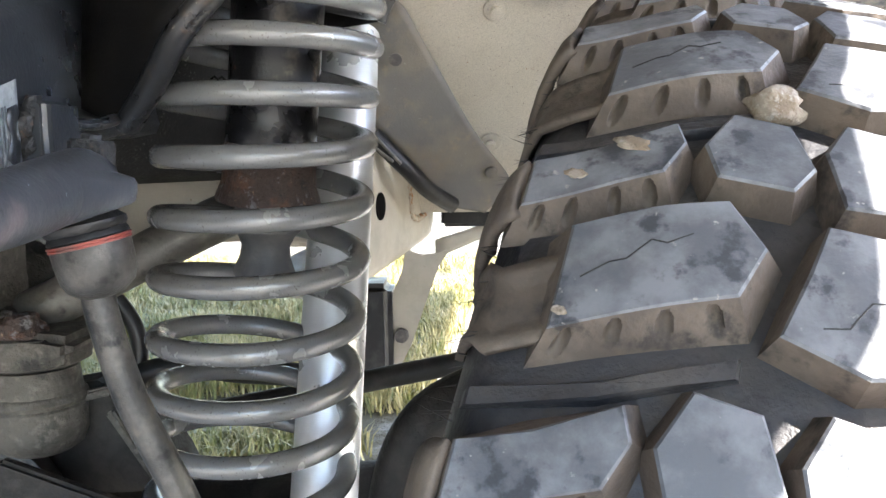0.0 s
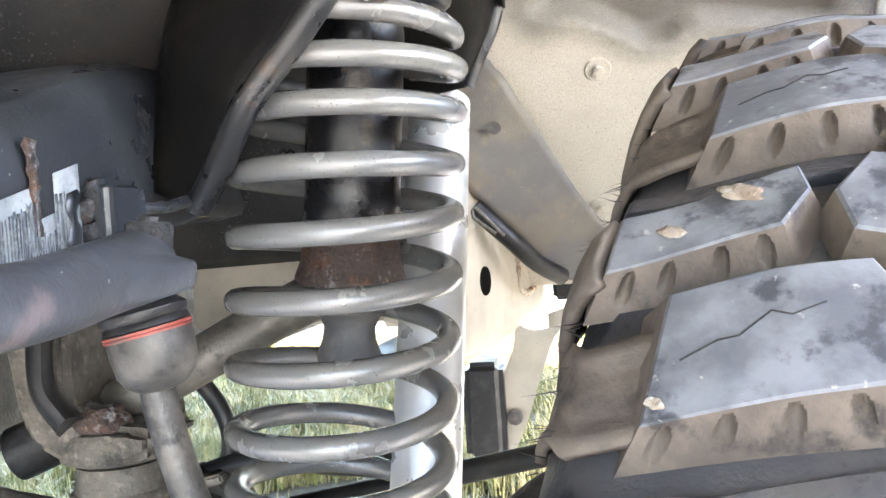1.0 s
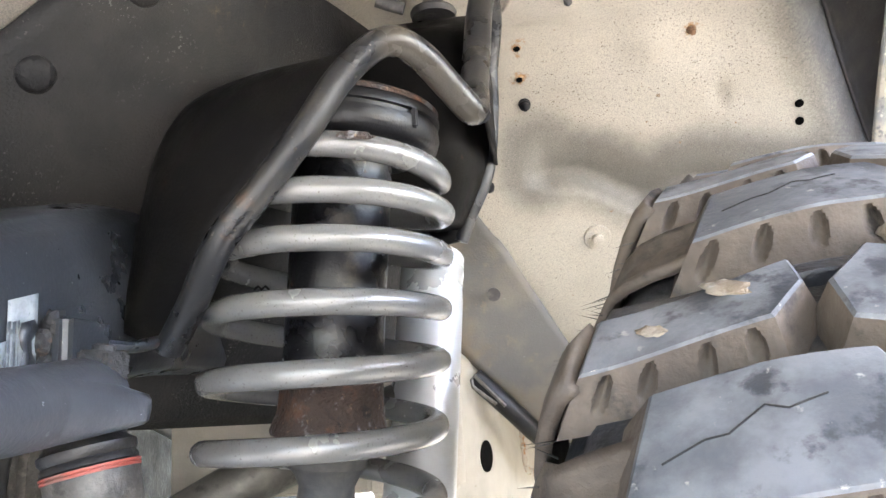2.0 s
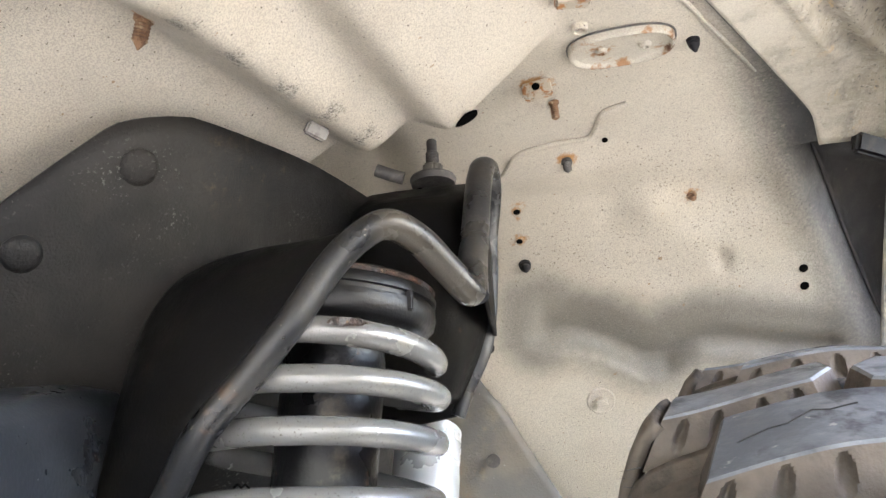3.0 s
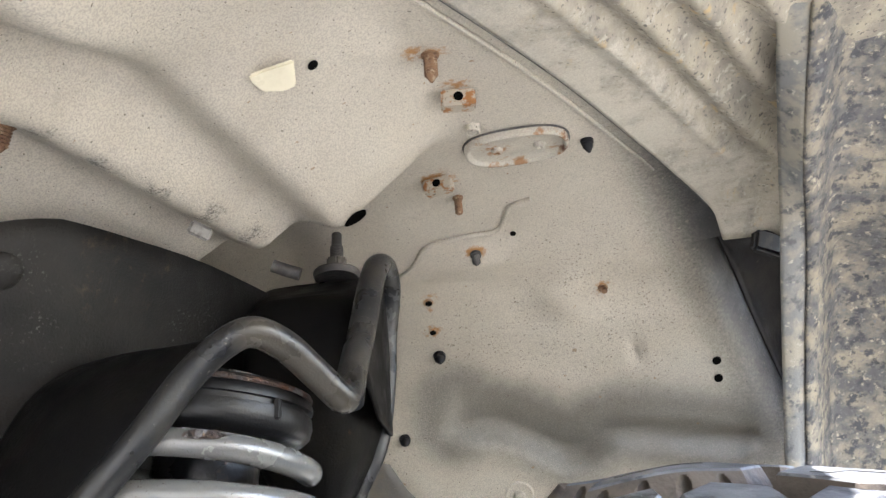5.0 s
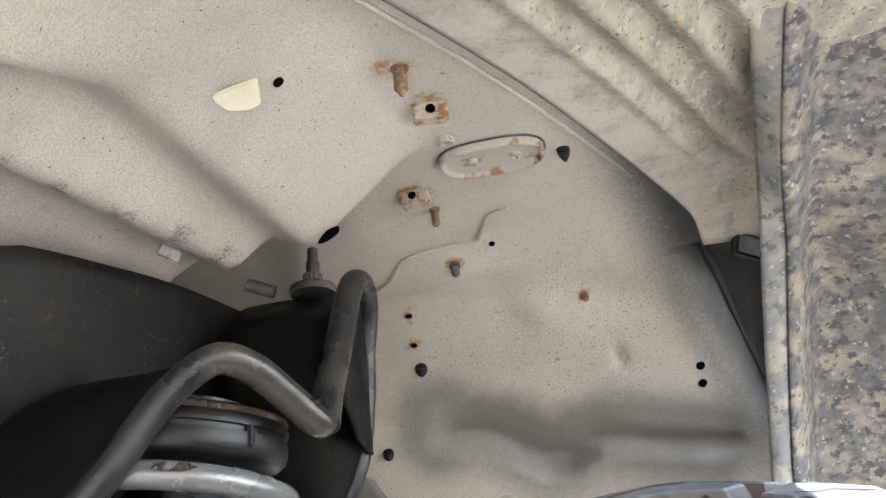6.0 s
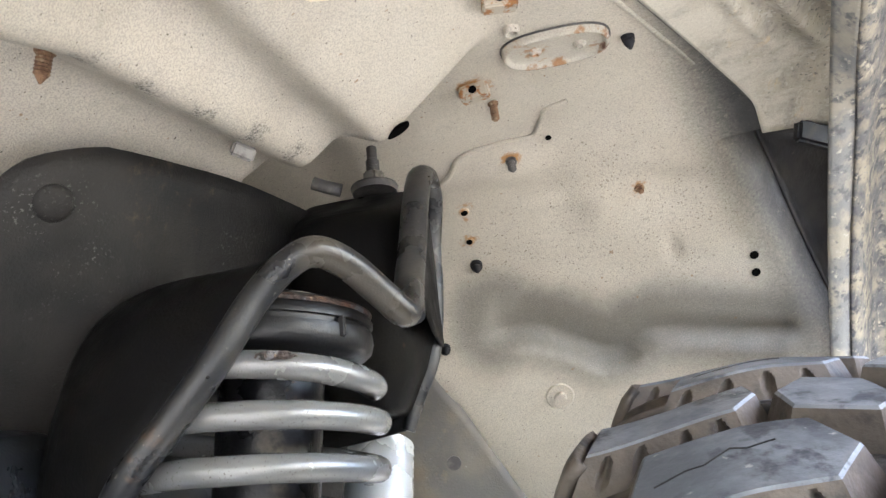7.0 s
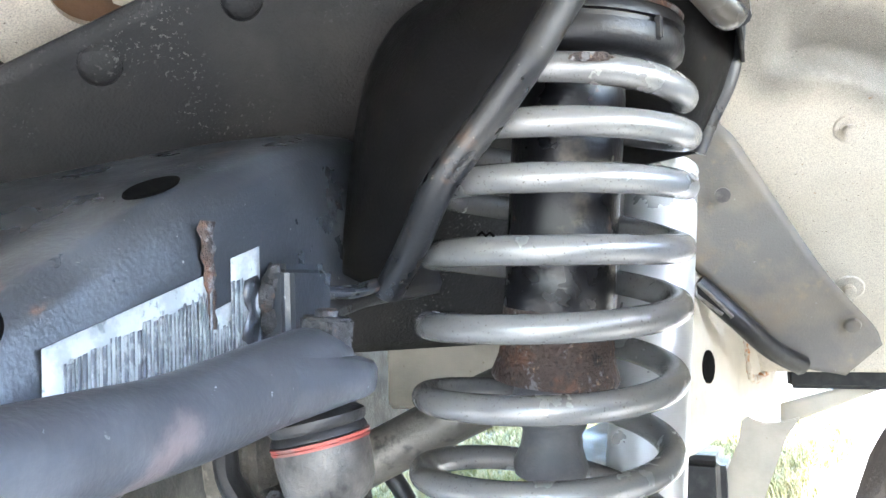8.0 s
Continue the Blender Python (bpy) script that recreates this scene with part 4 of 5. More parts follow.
part("slot", prism_mesh("slot", [(.019 * math.cos(a), .0044 * math.sin(a)) for a in np.linspace(0, 2 * math.pi, 25)[:-1]], (-.2562, .446, .8143), (.62, -.25, .74), .002, M_HOLE, (0, 1, .35), .0004), frame_rail, "long dark slot")
part("hole", lathe_mesh("hole", (-.2405, .348, .757), (1, 0, 0), [(0, .0085), (.0012, .0085)], M_HOLE, 24), frame_rail)
part("bracket", box_mesh("bracket", (-.252, .506, .722), (-.224, .550, .781), M_RAIL, .005), frame_rail)
for sx_, sy_, sz_, sr_, sd_ in ((-.2390, .506, .764, .0078, 4), (-.2365, .507, .752, .0066, 9), (-.2345, .508, .774, .0062, 12)):
    part("scab", rock_mesh("scab", (sx_, sy_, sz_), sr_, M_SCAB, sd_, (.75, .6, 1.15)), frame_rail, "scabbed rusty steel edge")

# ---- sway bar and link ----
sway_bar = thing("sway_bar", "grey-black sway bar with scuffed paint", "sway bar", (-.20, .42, .70))
sw = spline([(-.45, .085, .712), (-.34, .10, .714), (-.25, .13, .716), (-.192, .19, .719), (-.178, .26, .721), (-.184, .33, .7215), (-.192, .39, .722), (-.195, .44, .727), (-.193, .478, .733), (-.193, .490, .735)], 10)
part("bar", tube_mesh("bar", sw, .0168, M_SWAY, 28, 1, (0, 0, 1), [1 + .10 * smooth(.36, .44, p[1]) - .25 * smooth(.470, .492, p[1]) for p in sw]), sway_bar)
LA = Vector((.10, .0, 1)).normalized()
LO = Vector((-.196, .486, .700))
LB = Vector((-.20, -.04, 1)).normalized()


def bar_end():
    """The bar forged flat: its round section swept into a round eye."""
    bm = bmesh.new()
    for y, r in ((.440, .0184), (.448, .0184)):
        for k in range(28):
            a = 2 * math.pi * k / 28
            bm.verts.new((-.195 + r * math.cos(a), y, .727 + (y - .44) * .16 + r * math.sin(a)))
    side = Vector((1, 0, -.10)).normalized()
    for h, r in ((.0195, .0190), (.0205, .0222), (.0225, .0242), (.0275, .0250), (.0325, .0246), (.0350, .0230), (.0360, .0195)):
        for k in range(36):
            a = 2 * math.pi * k / 36
            bm.verts.new(LO + LA * h + side * (r * math.cos(a)) + Vector((0, 1, 0)) * (r * math.sin(a)))
    bmesh.ops.convex_hull(bm, input=bm.verts)
    bmesh.ops.delete(bm, geom=[v for v in bm.verts if not v.link_faces], context="VERTS")
    bmesh.ops.recalc_face_normals(bm, faces=bm.faces)
    me = bpy.data.meshes.new("eye")
    bm.to_mesh(me)
    bm.free()
    me.materials.append(M_SWAY)
    for p in me.polygons:
        p.use_smooth = True
    me.set_sharp_from_angle(angle=math.radians(34))
    return me


part("eye", bar_end(), sway_bar, "flattened bar end")
sway_link = thing("sway_bar_link", "dusty grey sway bar link with red boot band", "sway bar link", (-.15, .50, .50))
part("nut", prism_mesh("nut", hex_outline(.0135, 6, .4), LO + LA * .0358, LA, .019, M_SCAB), sway_link, "scabbed dark hex nut")
part("stud", lathe_mesh("stud", LO + LA * .0545, LA, [(0, .0058), (.003, .0056), (.004, .004)], M_SCAB, 18), sway_link)
part("boot", lathe_mesh("boot", LO, LB, [(.026, .013), (.0225, .0185), (.018, .0210), (.0145, .0200), (.0125, .0188), (.0110, .0195), (.0085, .0228), (.0055, .0228), (.0035, .0212), (.002, .0222), (0, .0226), (-.002, .02)], M_RUBBER, 40), sway_link, "black rubber dust boot")
part("band", lathe_mesh("band", LO, LB, [(-.0042, .0215), (-.0040, .0229), (-.0029, .0231), (-.0026, .0225), (-.0022, .0225), (-.0019, .0232), (-.0010, .0233), (-.0008, .0215)], M_RED, 40), sway_link, "red retaining band")
part("socket", lathe_mesh("socket", LO, LB, [(-.0025, .02), (-.0028, .0222), (-.012, .0222), (-.022, .0212), (-.028, .0185), (-.033, .012), (-.035, .004)], M_LINK, 40), sway_link, "dusty grey ball socket")
part("rod", tube_mesh("rod", spline([(-.1935, .4875, .684), (-.1935, .488, .666), (-.190, .489, .645), (-.180, .491, .606), (-.168, .494, .575), (-.152, .50, .53), (-.140, .505, .48)], 8), .0095, M_LINK, 20), sway_link)

# ---- steering knuckle and axle ----
knuckle = thing("steering_knuckle", "dusty cast steering knuckle with rusty crusted nut", "steering knuckle", (-.36, .69, .50))
KO = Vector((-.337, .685, .576))
YOKE = [(-.412, .640), (-.408, .610), (-.396, .588), (-.372, .574), (-.320, .572), (-.300, .580), (-.297, .598), (-.320, .602), (-.350, .602), (-.360, .612), (-.363, .635), (-.361, .70), (-.35, .735), (-.42, .735), (-.418, .68)]
part("yoke", prism_mesh("yoke", [(x + .347, z - .568) for x, z in YOKE], KO + Vector((0, .035, 0)), (0, -1, 0), .075, M_TAN, (1, 0, 0), .008), knuckle)
part("ear", lathe_mesh("ear", KO, (0, 0, 1), [(.003, .038), (.006, .044), (.022, .045), (.028, .042), (.030, .035), (.031, .01)], M_TAN, 44, .01), knuckle)
part("collar", lathe_mesh("collar", KO, (0, 0, 1), [(.0, .034), (-.012, .035), (-.020, .0365), (-.022, .039), (-.026, .040), (-.029, .0385), (-.031, .036)], M_TAN, 44), knuckle)
part("housing", lathe_mesh("housing", KO, (0, 0, 1), [(-.028, .035), (-.032, .0385), (-.054, .038), (-.064, .034), (-.070, .025)], M_TAN, 44, .01), knuckle)
part("nut", rock_mesh("nut", (-.335, .660, .612), .017, M_RUST, 12, (1.3, .9, .8)), knuckle, "crusted rusty castle nut")
part("strap", tube_mesh("strap", spline([(-.368, .648, .72), (-.372, .645, .68), (-.372, .645, .64), (-.352, .643, .612)], 6), .024, M_RUBBER, 12, .4), knuckle, "black ribbed strap")
caliper = thing("brake_caliper", "dusty crusted brake caliper behind the knuckle", "brake caliper", (-.31, .80, .60))
part("body", rock_mesh("body", (-.378, .79, .612), .046, M_TAN, 21, (1.0, .7, 1.1)), caliper)
axle = thing("axle_housing", "dusty black axle housing with bolted flange under the spring", "axle", (-.3, .70, .38))
part("tube", tube_mesh("tube", [(x, .72, .43 + .05 * (x + .1)) for x in np.linspace(-.95, .02, 12)], .045, M_CASE, 32), axle)
part("arm", tube_mesh("arm", spline([(-.52, .60, .575), (-.45, .62, .565), (-.40, .64, .545), (-.36, .67, .525)], 8), .020, M_TAN, 18), axle, "dusty cast steering arm")
part("flange", lathe_mesh("flange", (-.43, .66, .455), (.55, -.6, .25), [(-.01, .075), (.0, .078), (.006, .078), (.008, .070), (.016, .066), (.02, .03)], M_CASE, 48), axle, "round black flange")
part("bolt", prism_mesh("bolt", hex_outline(.0085), (-.40, .625, .515), (.3, -.85, .3), .009, M_DARKSTEEL), axle, "hex bolt")
CASTING = [(-.345, .548), (-.288, .558), (-.262, .545), (-.235, .500), (-.205, .43), (-.42, .43), (-.42, .530)]
part("casting", prism_mesh("casting", [(x + .31, z - .49) for x, z in CASTING], (-.31, .755, .49), (0, -1, 0), .055, M_CASE, (1, 0, 0), .010), axle, "oily black axle casting")
part("rib", box_mesh("rib", (-.045, -.006, -.004), (.045, .006, .004), M_TAN, .002, pose(-.300, .694, .548, 0, -13, 0)), axle, "dusty cast rib")
part("rib", box_mesh("rib", (-.004, -.006, -.035), (.004, .006, .035), M_TAN, .002, pose(-.262, .694, .505, 0, -32, 0)), axle, "dusty cast rib")
part("cover", lathe_mesh("cover", (-.385, .665, .452), (.10, -1, .15), [(-.02, .068), (.0, .070), (.006, .068), (.008, .058), (.004, .054), (.010, .046), (.014, .02), (.014, .002)], M_LINK, 48), axle, "round dusty steel cover")
part("gusset", prism_mesh("gusset", [(0, 0), (.13, -.05), (.15, -.09), (-.02, -.07)], (-.33, .62, .525), (0, -1, 0), .012, M_CASE, (1, 0, 0), .003), axle)
part("spring_seat", lathe_mesh("spring_seat", SO, SA, [(-.40, .05), (-.37, .085), (-.352, .094), (-.345, .094), (-.344, .090), (-.349, .03), (-.300, .028), (-.292, .018)], M_CASE, 48), axle, "black steel lower spring seat")
track_bar = thing("track_bar", "black tubular track bar crossing behind the coil spring", "track bar", (-.3, .80, .5))
part("bar", tube_mesh("bar", spline([(-.42, .72, .47), (-.33, .735, .53), (-.25, .75, .556), (-.19, .765, .548), (-.14, .78, .540)], 6), .011, M_HOSE, 16), track_bar)
control_arm = thing("control_arm", "dusty pale tubular control arm behind the sway bar link", "control arm", (-.25, .73, .64))
part("tube", tube_mesh("tube", spline([(-.42, .69, .585), (-.34, .70, .618), (-.292, .72, .642), (-.20, .74, .688), (-.10, .80, .73)], 8), .0195, M_ARM, 24), control_arm)
part("sleeve", tube_mesh("sleeve", spline([(-.135, .778, .716), (-.12, .788, .722), (-.10, .80, .73)], 6), .0225, M_ARM, 24), control_arm, "welded bush sleeve")
part("bush", tube_mesh("bush", spline([(-.43, .688, .581), (-.41, .6925, .589), (-.395, .6945, .5955)], 6), .0225, M_RUBBER, 24), control_arm, "black rubber bush")
hose = thing("brake_hose", "black looped rubber hose beside the knuckle", "hose", (-.29, .75, .56))
part("loop", tube_mesh("loop", spline([(-.33, .74, .645), (-.30, .75, .625), (-.278, .75, .592), (-.277, .75, .560), (-.292, .75, .535), (-.32, .75, .52)], 8), .0075, M_RUBBER, 14), hose)
tie_rod = thing("tie_rod", "black steering rod running towards the wheel", "steering rod", (-.05, .95, .48))
part("bar", tube_mesh("bar", [(-.30 + .05 * k, .95, .447 + .0095 * k) for k in range(9)], .0125, M_HOSE, 18), tie_rod)
part("arm", tube_mesh("arm", spline([(-.045, .63, .40), (-.042, .63, .47), (-.032, .63, .515), (-.012, .635, .545), (.02, .65, .56), (.06, .67, .565)], 8), .020, M_CASE, 18), knuckle, "curved dusty black steering arm")

# ---- chassis behind ----
body_mount = thing("body_mount", "cream painted chassis outrigger with an oval hole and weld seam", "chassis bracket", (-.09, 1.2, .6))


def beam_rows():
    rows = []
    for y in np.linspace(.98, 1.375, 24):
        x = -.095 + .25 * (y - 1.131)
        zt = .80 - .36 * max(0, y - 1.10)
        zb = .574 + .10 * max(0, y - 1.13)
        sec = [(-.14, zb + .02), (-.03, zb), (-.012, zb + .004), (-.003, zb + .014), (0, zb + .03), (.001, (zb + zt) / 2), (0, zt - .03), (-.004, zt - .012), (-.016, zt), (-.14, zt + .01)]
        row = []
        for a, b in zip(sec, sec[1:]):
            for k in range(3):
                row.append((x + a[0] + (b[0] - a[0]) * k / 3, y, a[1] + (b[1] - a[1]) * k / 3))
        rows.append(row)
    return rows


def beam_x(y):
    return -.095 + .25 * (y - 1.131)


part("beam", grid_mesh("beam", beam_rows(), M_FRAME, -.004), body_mount)
part("hole", lathe_mesh("hole", (beam_x(1.131) - .0005, 1.131, .672), (1, -.25, 0), [(0, .0185), (.0026, .0185)], M_HOLE, 28), body_mount)
part("weld", tube_mesh("weld", spline([(beam_x(1.25) + .001, 1.25, .715), (beam_x(1.255) + .001, 1.255, .69), (beam_x(1.262) + .001, 1.262, .652), (beam_x(1.29) + .001, 1.29, .642), (beam_x(1.33) + .001, 1.33, .648)], 8), .0046, M_CLIP, 10, 1, (0, 0, 1),
                       [1 + .3 * math.sin(k * 1.9) for k in range(33)]), body_mount, "lumpy weld seam")
part("wing", grid_mesh("wing", [[(-.030 + .20 * u, 1.375 + .03 * u, .600 + .060 * u - s * (.030 - .02 * u)) for s in np.linspace(0, 1, 5)] for u in np.linspace(0, 1, 10)], M_FRAME, .004), body_mount, "cream flange wing")
part("rubber", box_mesh("rubber", (-.02, 1.36, .622), (.12, 1.40, .655), M_RUBBER, .006), body_mount, "black rubber pad")
tab = thing("mount_tab", "pale curved steel tab with a dark bolt hanging from the chassis", "bracket tab", (-.08, 1.3, .5))
TAB = [(-.004, .595), (-.030, .588), (-.046, .586), (-.060, .590), (-.073, .598), (-.080, .56), (-.093, .53), (-.104, .49), (-.108, .43), (-.104, .41), (-.088, .405), (-.066, .45), (-.045, .51), (-.022, .57)]
part("plate", prism_mesh("plate", [(x + .07, z - .5) for x, z in TAB], (-.07, 1.30, .5), (0, -1, 0), .005, M_FRAME, (1, 0, 0), .0015), tab)
part("bolt", prism_mesh("bolt", hex_outline(.012), (-.082, 1.296, .462), (0, -1, 0), .014, M_DARKSTEEL), tab, "dark hex bolt")
mount_bush = thing("mount_bushing", "black rubber body mount block under the chassis", "mount", (-.12, 1.30, .47))
part("block", box_mesh("block", (-.155, 1.27, .40), (-.095, 1.36, .545), M_RUBBER, .012), mount_bush)
far_bracket = thing("far_bracket", "dusty cream bracket plate behind the axle", "bracket", (-.24, .88, .70))
part("plate", box_mesh("plate", (-.36, .87, .655), (-.165, .882, .80), M_FRAME, .003), far_bracket)
part("fold", box_mesh("fold", (-.167, .86, .65), (-.09, .95, .76), M_CREAM_DIRTY, .006), far_bracket)
part("dirt_edge", tube_mesh("dirt_edge", [(-.34 + .03 * k, .845, .735 + .004 * math.sin(k * 2.1)) for k in range(8)], .008, M_DARKSTEEL, 8), far_bracket, "crumbling dirty edge")

# ---- splash plate ----
splash = thing("splash_plate", "dusty grey-brown steel splash plate", "splash plate", (-.02, 1.12, .72))
EDGE_R = [(-.100, 1.075, .990), (-.066, 1.085, .935), (-.050, 1.09, .915), (-.020, 1.11, .860), (.032, 1.16, .770), (.075, 1.215, .715), (.085, 1.23, .690)]
EDGE_L = [(-.17, 1.075, .930), (-.160, 1.085, .88), (-.145, 1.09, .845), (-.11, 1.11, .790), (-.055, 1.16, .730), (-.010, 1.20, .672), (.045, 1.225, .655)]
er, el = spline(EDGE_R, 6), spline(EDGE_L, 6)
part("plate", grid_mesh("plate", [[a * (1 - t) + b * t for t in np.linspace(0, 1, 12)] for a, b in zip(er, el)], M_PLATE, -.003), splash)
part("hole", lathe_mesh("hole", (-.066, 1.0815, .857), (.1, -.9, -.35), [(0, .008), (.002, .008)], M_DARKSTEEL, 20), splash)
part("rivet", lathe_mesh("rivet", (.055, 1.192, .713), (.1, -.85, -.5), [(0, .0095), (.003, .008), (.004, .003)], M_PLATE, 20), splash)

clip = thing("retaining_clip", "bright bent spring steel clip under the splash plate", "clip", (-.08, 1.09, .75))
part("strip", tube_mesh("strip", [(-.072, 1.085, .731), (-.085, 1.085, .741), (-.098, 1.085, .752), (-.099, 1.085, .760), (-.096, 1.085, .765), (-.080, 1.085, .748), (-.062, 1.085, .728)], .0022, M_STEEL, 10), clip)
seal = thing("rubber_seal", "black rubber strip between splash plate and chassis", "seal", (-.04, 1.15, .70))
part("strip", tube_mesh("strip", spline([(-.10, 1.11, .765), (-.058, 1.125, .722), (-.03, 1.16, .690), (.0, 1.20, .668)], 6), .012, M_PAD, 10), seal)

# ---- wheel arch sheet ----


def arch_edge(s):
    return min(.292 + .40 * (s - .881), .392) if s > .88 else .36


def arch_roll(x, s):
    """The sheet with its outer edge rolled back."""
    p = arch_point(x, s)
    e = max(0.0, x - arch_edge(s) + .050) if s > .88 else 0.0
    y, z, ny, nz = arch_at(s)
    o = 14 * e * e
    return (p[0] - 3 * e * e, p[1] - o * ny, p[2] - o * nz)


arch = thing("wheel_arch", "cream pressed-steel wheel arch with rusty fasteners", "wheel arch", (0.05, .9, 1.1))
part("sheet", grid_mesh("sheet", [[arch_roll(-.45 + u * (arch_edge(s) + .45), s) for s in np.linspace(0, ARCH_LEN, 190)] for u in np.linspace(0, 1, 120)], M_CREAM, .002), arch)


def edge_rows():
    rows = []
    for s in np.linspace(.86, ARCH_LEN, 40):
        p = np.array(arch_roll(arch_edge(s), s))
        rows.append([p + np.array([.16 * t, .16 * t ** .6, .02 * t]) for t in np.linspace(0, 1, 10)])
    return rows


part("edge", grid_mesh("edge", edge_rows(), M_EDGE, .003), arch, "dark dirty outer edge of the arch")


def arch_frame(x, s):
    """Place on the sheet and its outward (towards the wheel) direction."""
    p = Vector(arch_point(x, s))
    a = Vector(arch_point(x + .004, s)) - Vector(arch_point(x - .004, s))
    b = Vector(arch_point(x, s + .004)) - Vector(arch_point(x, s - .004))
    n = a.cross(b).normalized()
    y, z, ny, nz = arch_at(s)
    if n.y * ny + n.z * nz < 0:
        n = -n
    return p, n


def screw(x, s, length, r, way=(0, 0, -1), pointed=True, material=M_RUSTBOLT):
    p, n = arch_frame(x, s)
    w = (n * .4 + Vector(way)).normalized()
    prof = [(-.002, r * 1.5), (.0012, r * 1.45), (.0016, r)]
    k, h = 0, .003
    while h < length * (.75 if pointed else .95):
        prof += [(h, r * 1.12), (h + .0011, r * .86)]
        h += .0022
    prof += [(length, r * (.15 if pointed else .7))]
    sc = part("screw", lathe_mesh("screw", p, w, prof, material, 16), arch, "rusty screw tip through the sheet")
    return sc


def clip_nut(x, s, turn, material=M_CLIP, size=(.0125, .007, .0065)):
    p, n = arch_frame(x, s)
    ax = Vector((math.cos(turn), math.sin(turn), 0))
    ax = (ax - n * ax.dot(n)).normalized()
    ay = n.cross(ax)
    q = p + n * size[2]
    m = Matrix(((ax.x, ay.x, n.x, q.x), (ax.y, ay.y, n.y, q.y), (ax.z, ay.z, n.z, q.z), (0, 0, 0, 1)))
    c = part("clip_nut", box_mesh("clip_nut", (-size[0], -size[1], -size[2]), size, material, .0015, m), arch, "square clip nut on the sheet")
    if material is M_CLIP:
        part("bore", lathe_mesh("bore", m @ Vector((0, size[1] - .0002, 0)), m.to_3x3() @ Vector((0, 1, 0)), [(0, .0036), (.0006, .0036)], M_HOLE, 16), c)


def plug(x, s, r, way=(0.2, -.2, -1), h=.012, material=M_PLUG):
    p, n = arch_frame(x, s)
    w = (n + Vector(way) * .4).normalized()
    part("plug", lathe_mesh("plug", p, w, [(-.001, r * 1.1), (h * .3, r), (h * .32, r * .8), (h * .5, r * .8), (h * .52, r * .9), (h, r * .25)], material, 14), arch, "black push-in clip")


def hole(x, s, r, rim=True):
    p, n = arch_frame(x, s)
    part("hole", lathe_mesh("hole", p + n * .0006, n, [(0, r), (.0006, r), (.0007, r * .5)], M_HOLE, 20), arch)
    if rim:
        part("rim", lathe_mesh("rim", p - n * .0005, n, [(0, r * 1.7), (.0012, r * 1.6), (.0022, r * 1.15), (.0008, r)], M_CREAM, 20), arch)


screw(.055, .540, .022, .0042)
screw(-.180, .460, .020, .0042)
screw(.044, .775, .018, .0034, (0, -.1, -1), False)
screw(.050, .862, .014, .0038, (0, -.1, -1), True, M_DARKSTEEL)
clip_nut(.066, .600, .15)
clip_nut(.031, .737, -.15)
clip_nut(-.121, .601, .5, M_STEEL, (.008, .007, .005))
hole(.071, .655, .0036)
p_, n_ = arch_frame(.071, .655)
part("collar", lathe_mesh("collar", p_ - n_ * .001, n_, [(0, .0066), (.006, .0060), (.0066, .0050), (.0060, .0042), (.001, .0040)], M_CREAM, 20), arch)
hole(.089, .847, .003, False)
hole(-.007, .918, .0036)
hole(-.009, .960, .0034)
hole(.289, 1.040, .0048, False)
hole(.290, 1.061, .0048, False)
p_, n_ = arch_frame(-.020, .640)
part("slot", prism_mesh("slot", [(.010 * math.cos(a), .0030 * math.sin(a)) for a in np.linspace(0, 2 * math.pi, 25)[:-1]], p_ + Vector((0, -.001, -.001)), (.1, -.45, -.88), .0045, M_HOLE, (.9, -.42, .1), .0005), arch, "dark slot under the pressed edge")
plug(.161, .702, .0052)
plug(-.007, .995, .0065)
plug(-.060, 1.096, .006)
p_, n_ = arch_frame(.174, .936)
part("pin", lathe_mesh("pin", p_, n_, [(0, .0055), (.002, .005), (.0022, .0032), (.007, .003), (.0075, .002)], M_RUSTBOLT, 16), arch, "rusty pin")
for bx, bs in ((.060, 1.177), (.056, 1.385)):
    p_, n_ = arch_frame(bx, bs)
    bolt = part("bolt", prism_mesh("bolt", hex_outline(.0078, 6, .3), p_ + n_ * .002, n_, .009, M_CREAM), arch, "painted hex bolt")
    part("washer", lathe_mesh("washer", p_, n_, [(-.002, .0168), (.0008, .0165), (.0022, .0150), (.0014, .0120), (.0018, .007)], M_CREAM, 28), bolt)


def oval_rows(r0, lift):
    return [(math.copysign(abs(math.cos(a)) ** .75, math.cos(a)) * .043 * r0, math.copysign(abs(math.sin(a)) ** .8, math.sin(a)) * .026 * r0, lift) for a in np.linspace(0, 2 * math.pi, 49)]


p_, n_ = arch_frame(.103, .691)
OV = Matrix.Translation(p_) @ (-n_).to_track_quat("Z", "X").to_matrix().to_4x4()
ov_x = Vector((.997, -.08, 0))
ov_x = (ov_x - n_ * ov_x.dot(n_)).normalized()
ov_y = n_.cross(ov_x)
OV = Matrix(((ov_x.x, ov_y.x, n_.x, p_.x), (ov_x.y, ov_y.y, n_.y, p_.y), (ov_x.z, ov_y.z, n_.z, p_.z), (0, 0, 0, 1)))


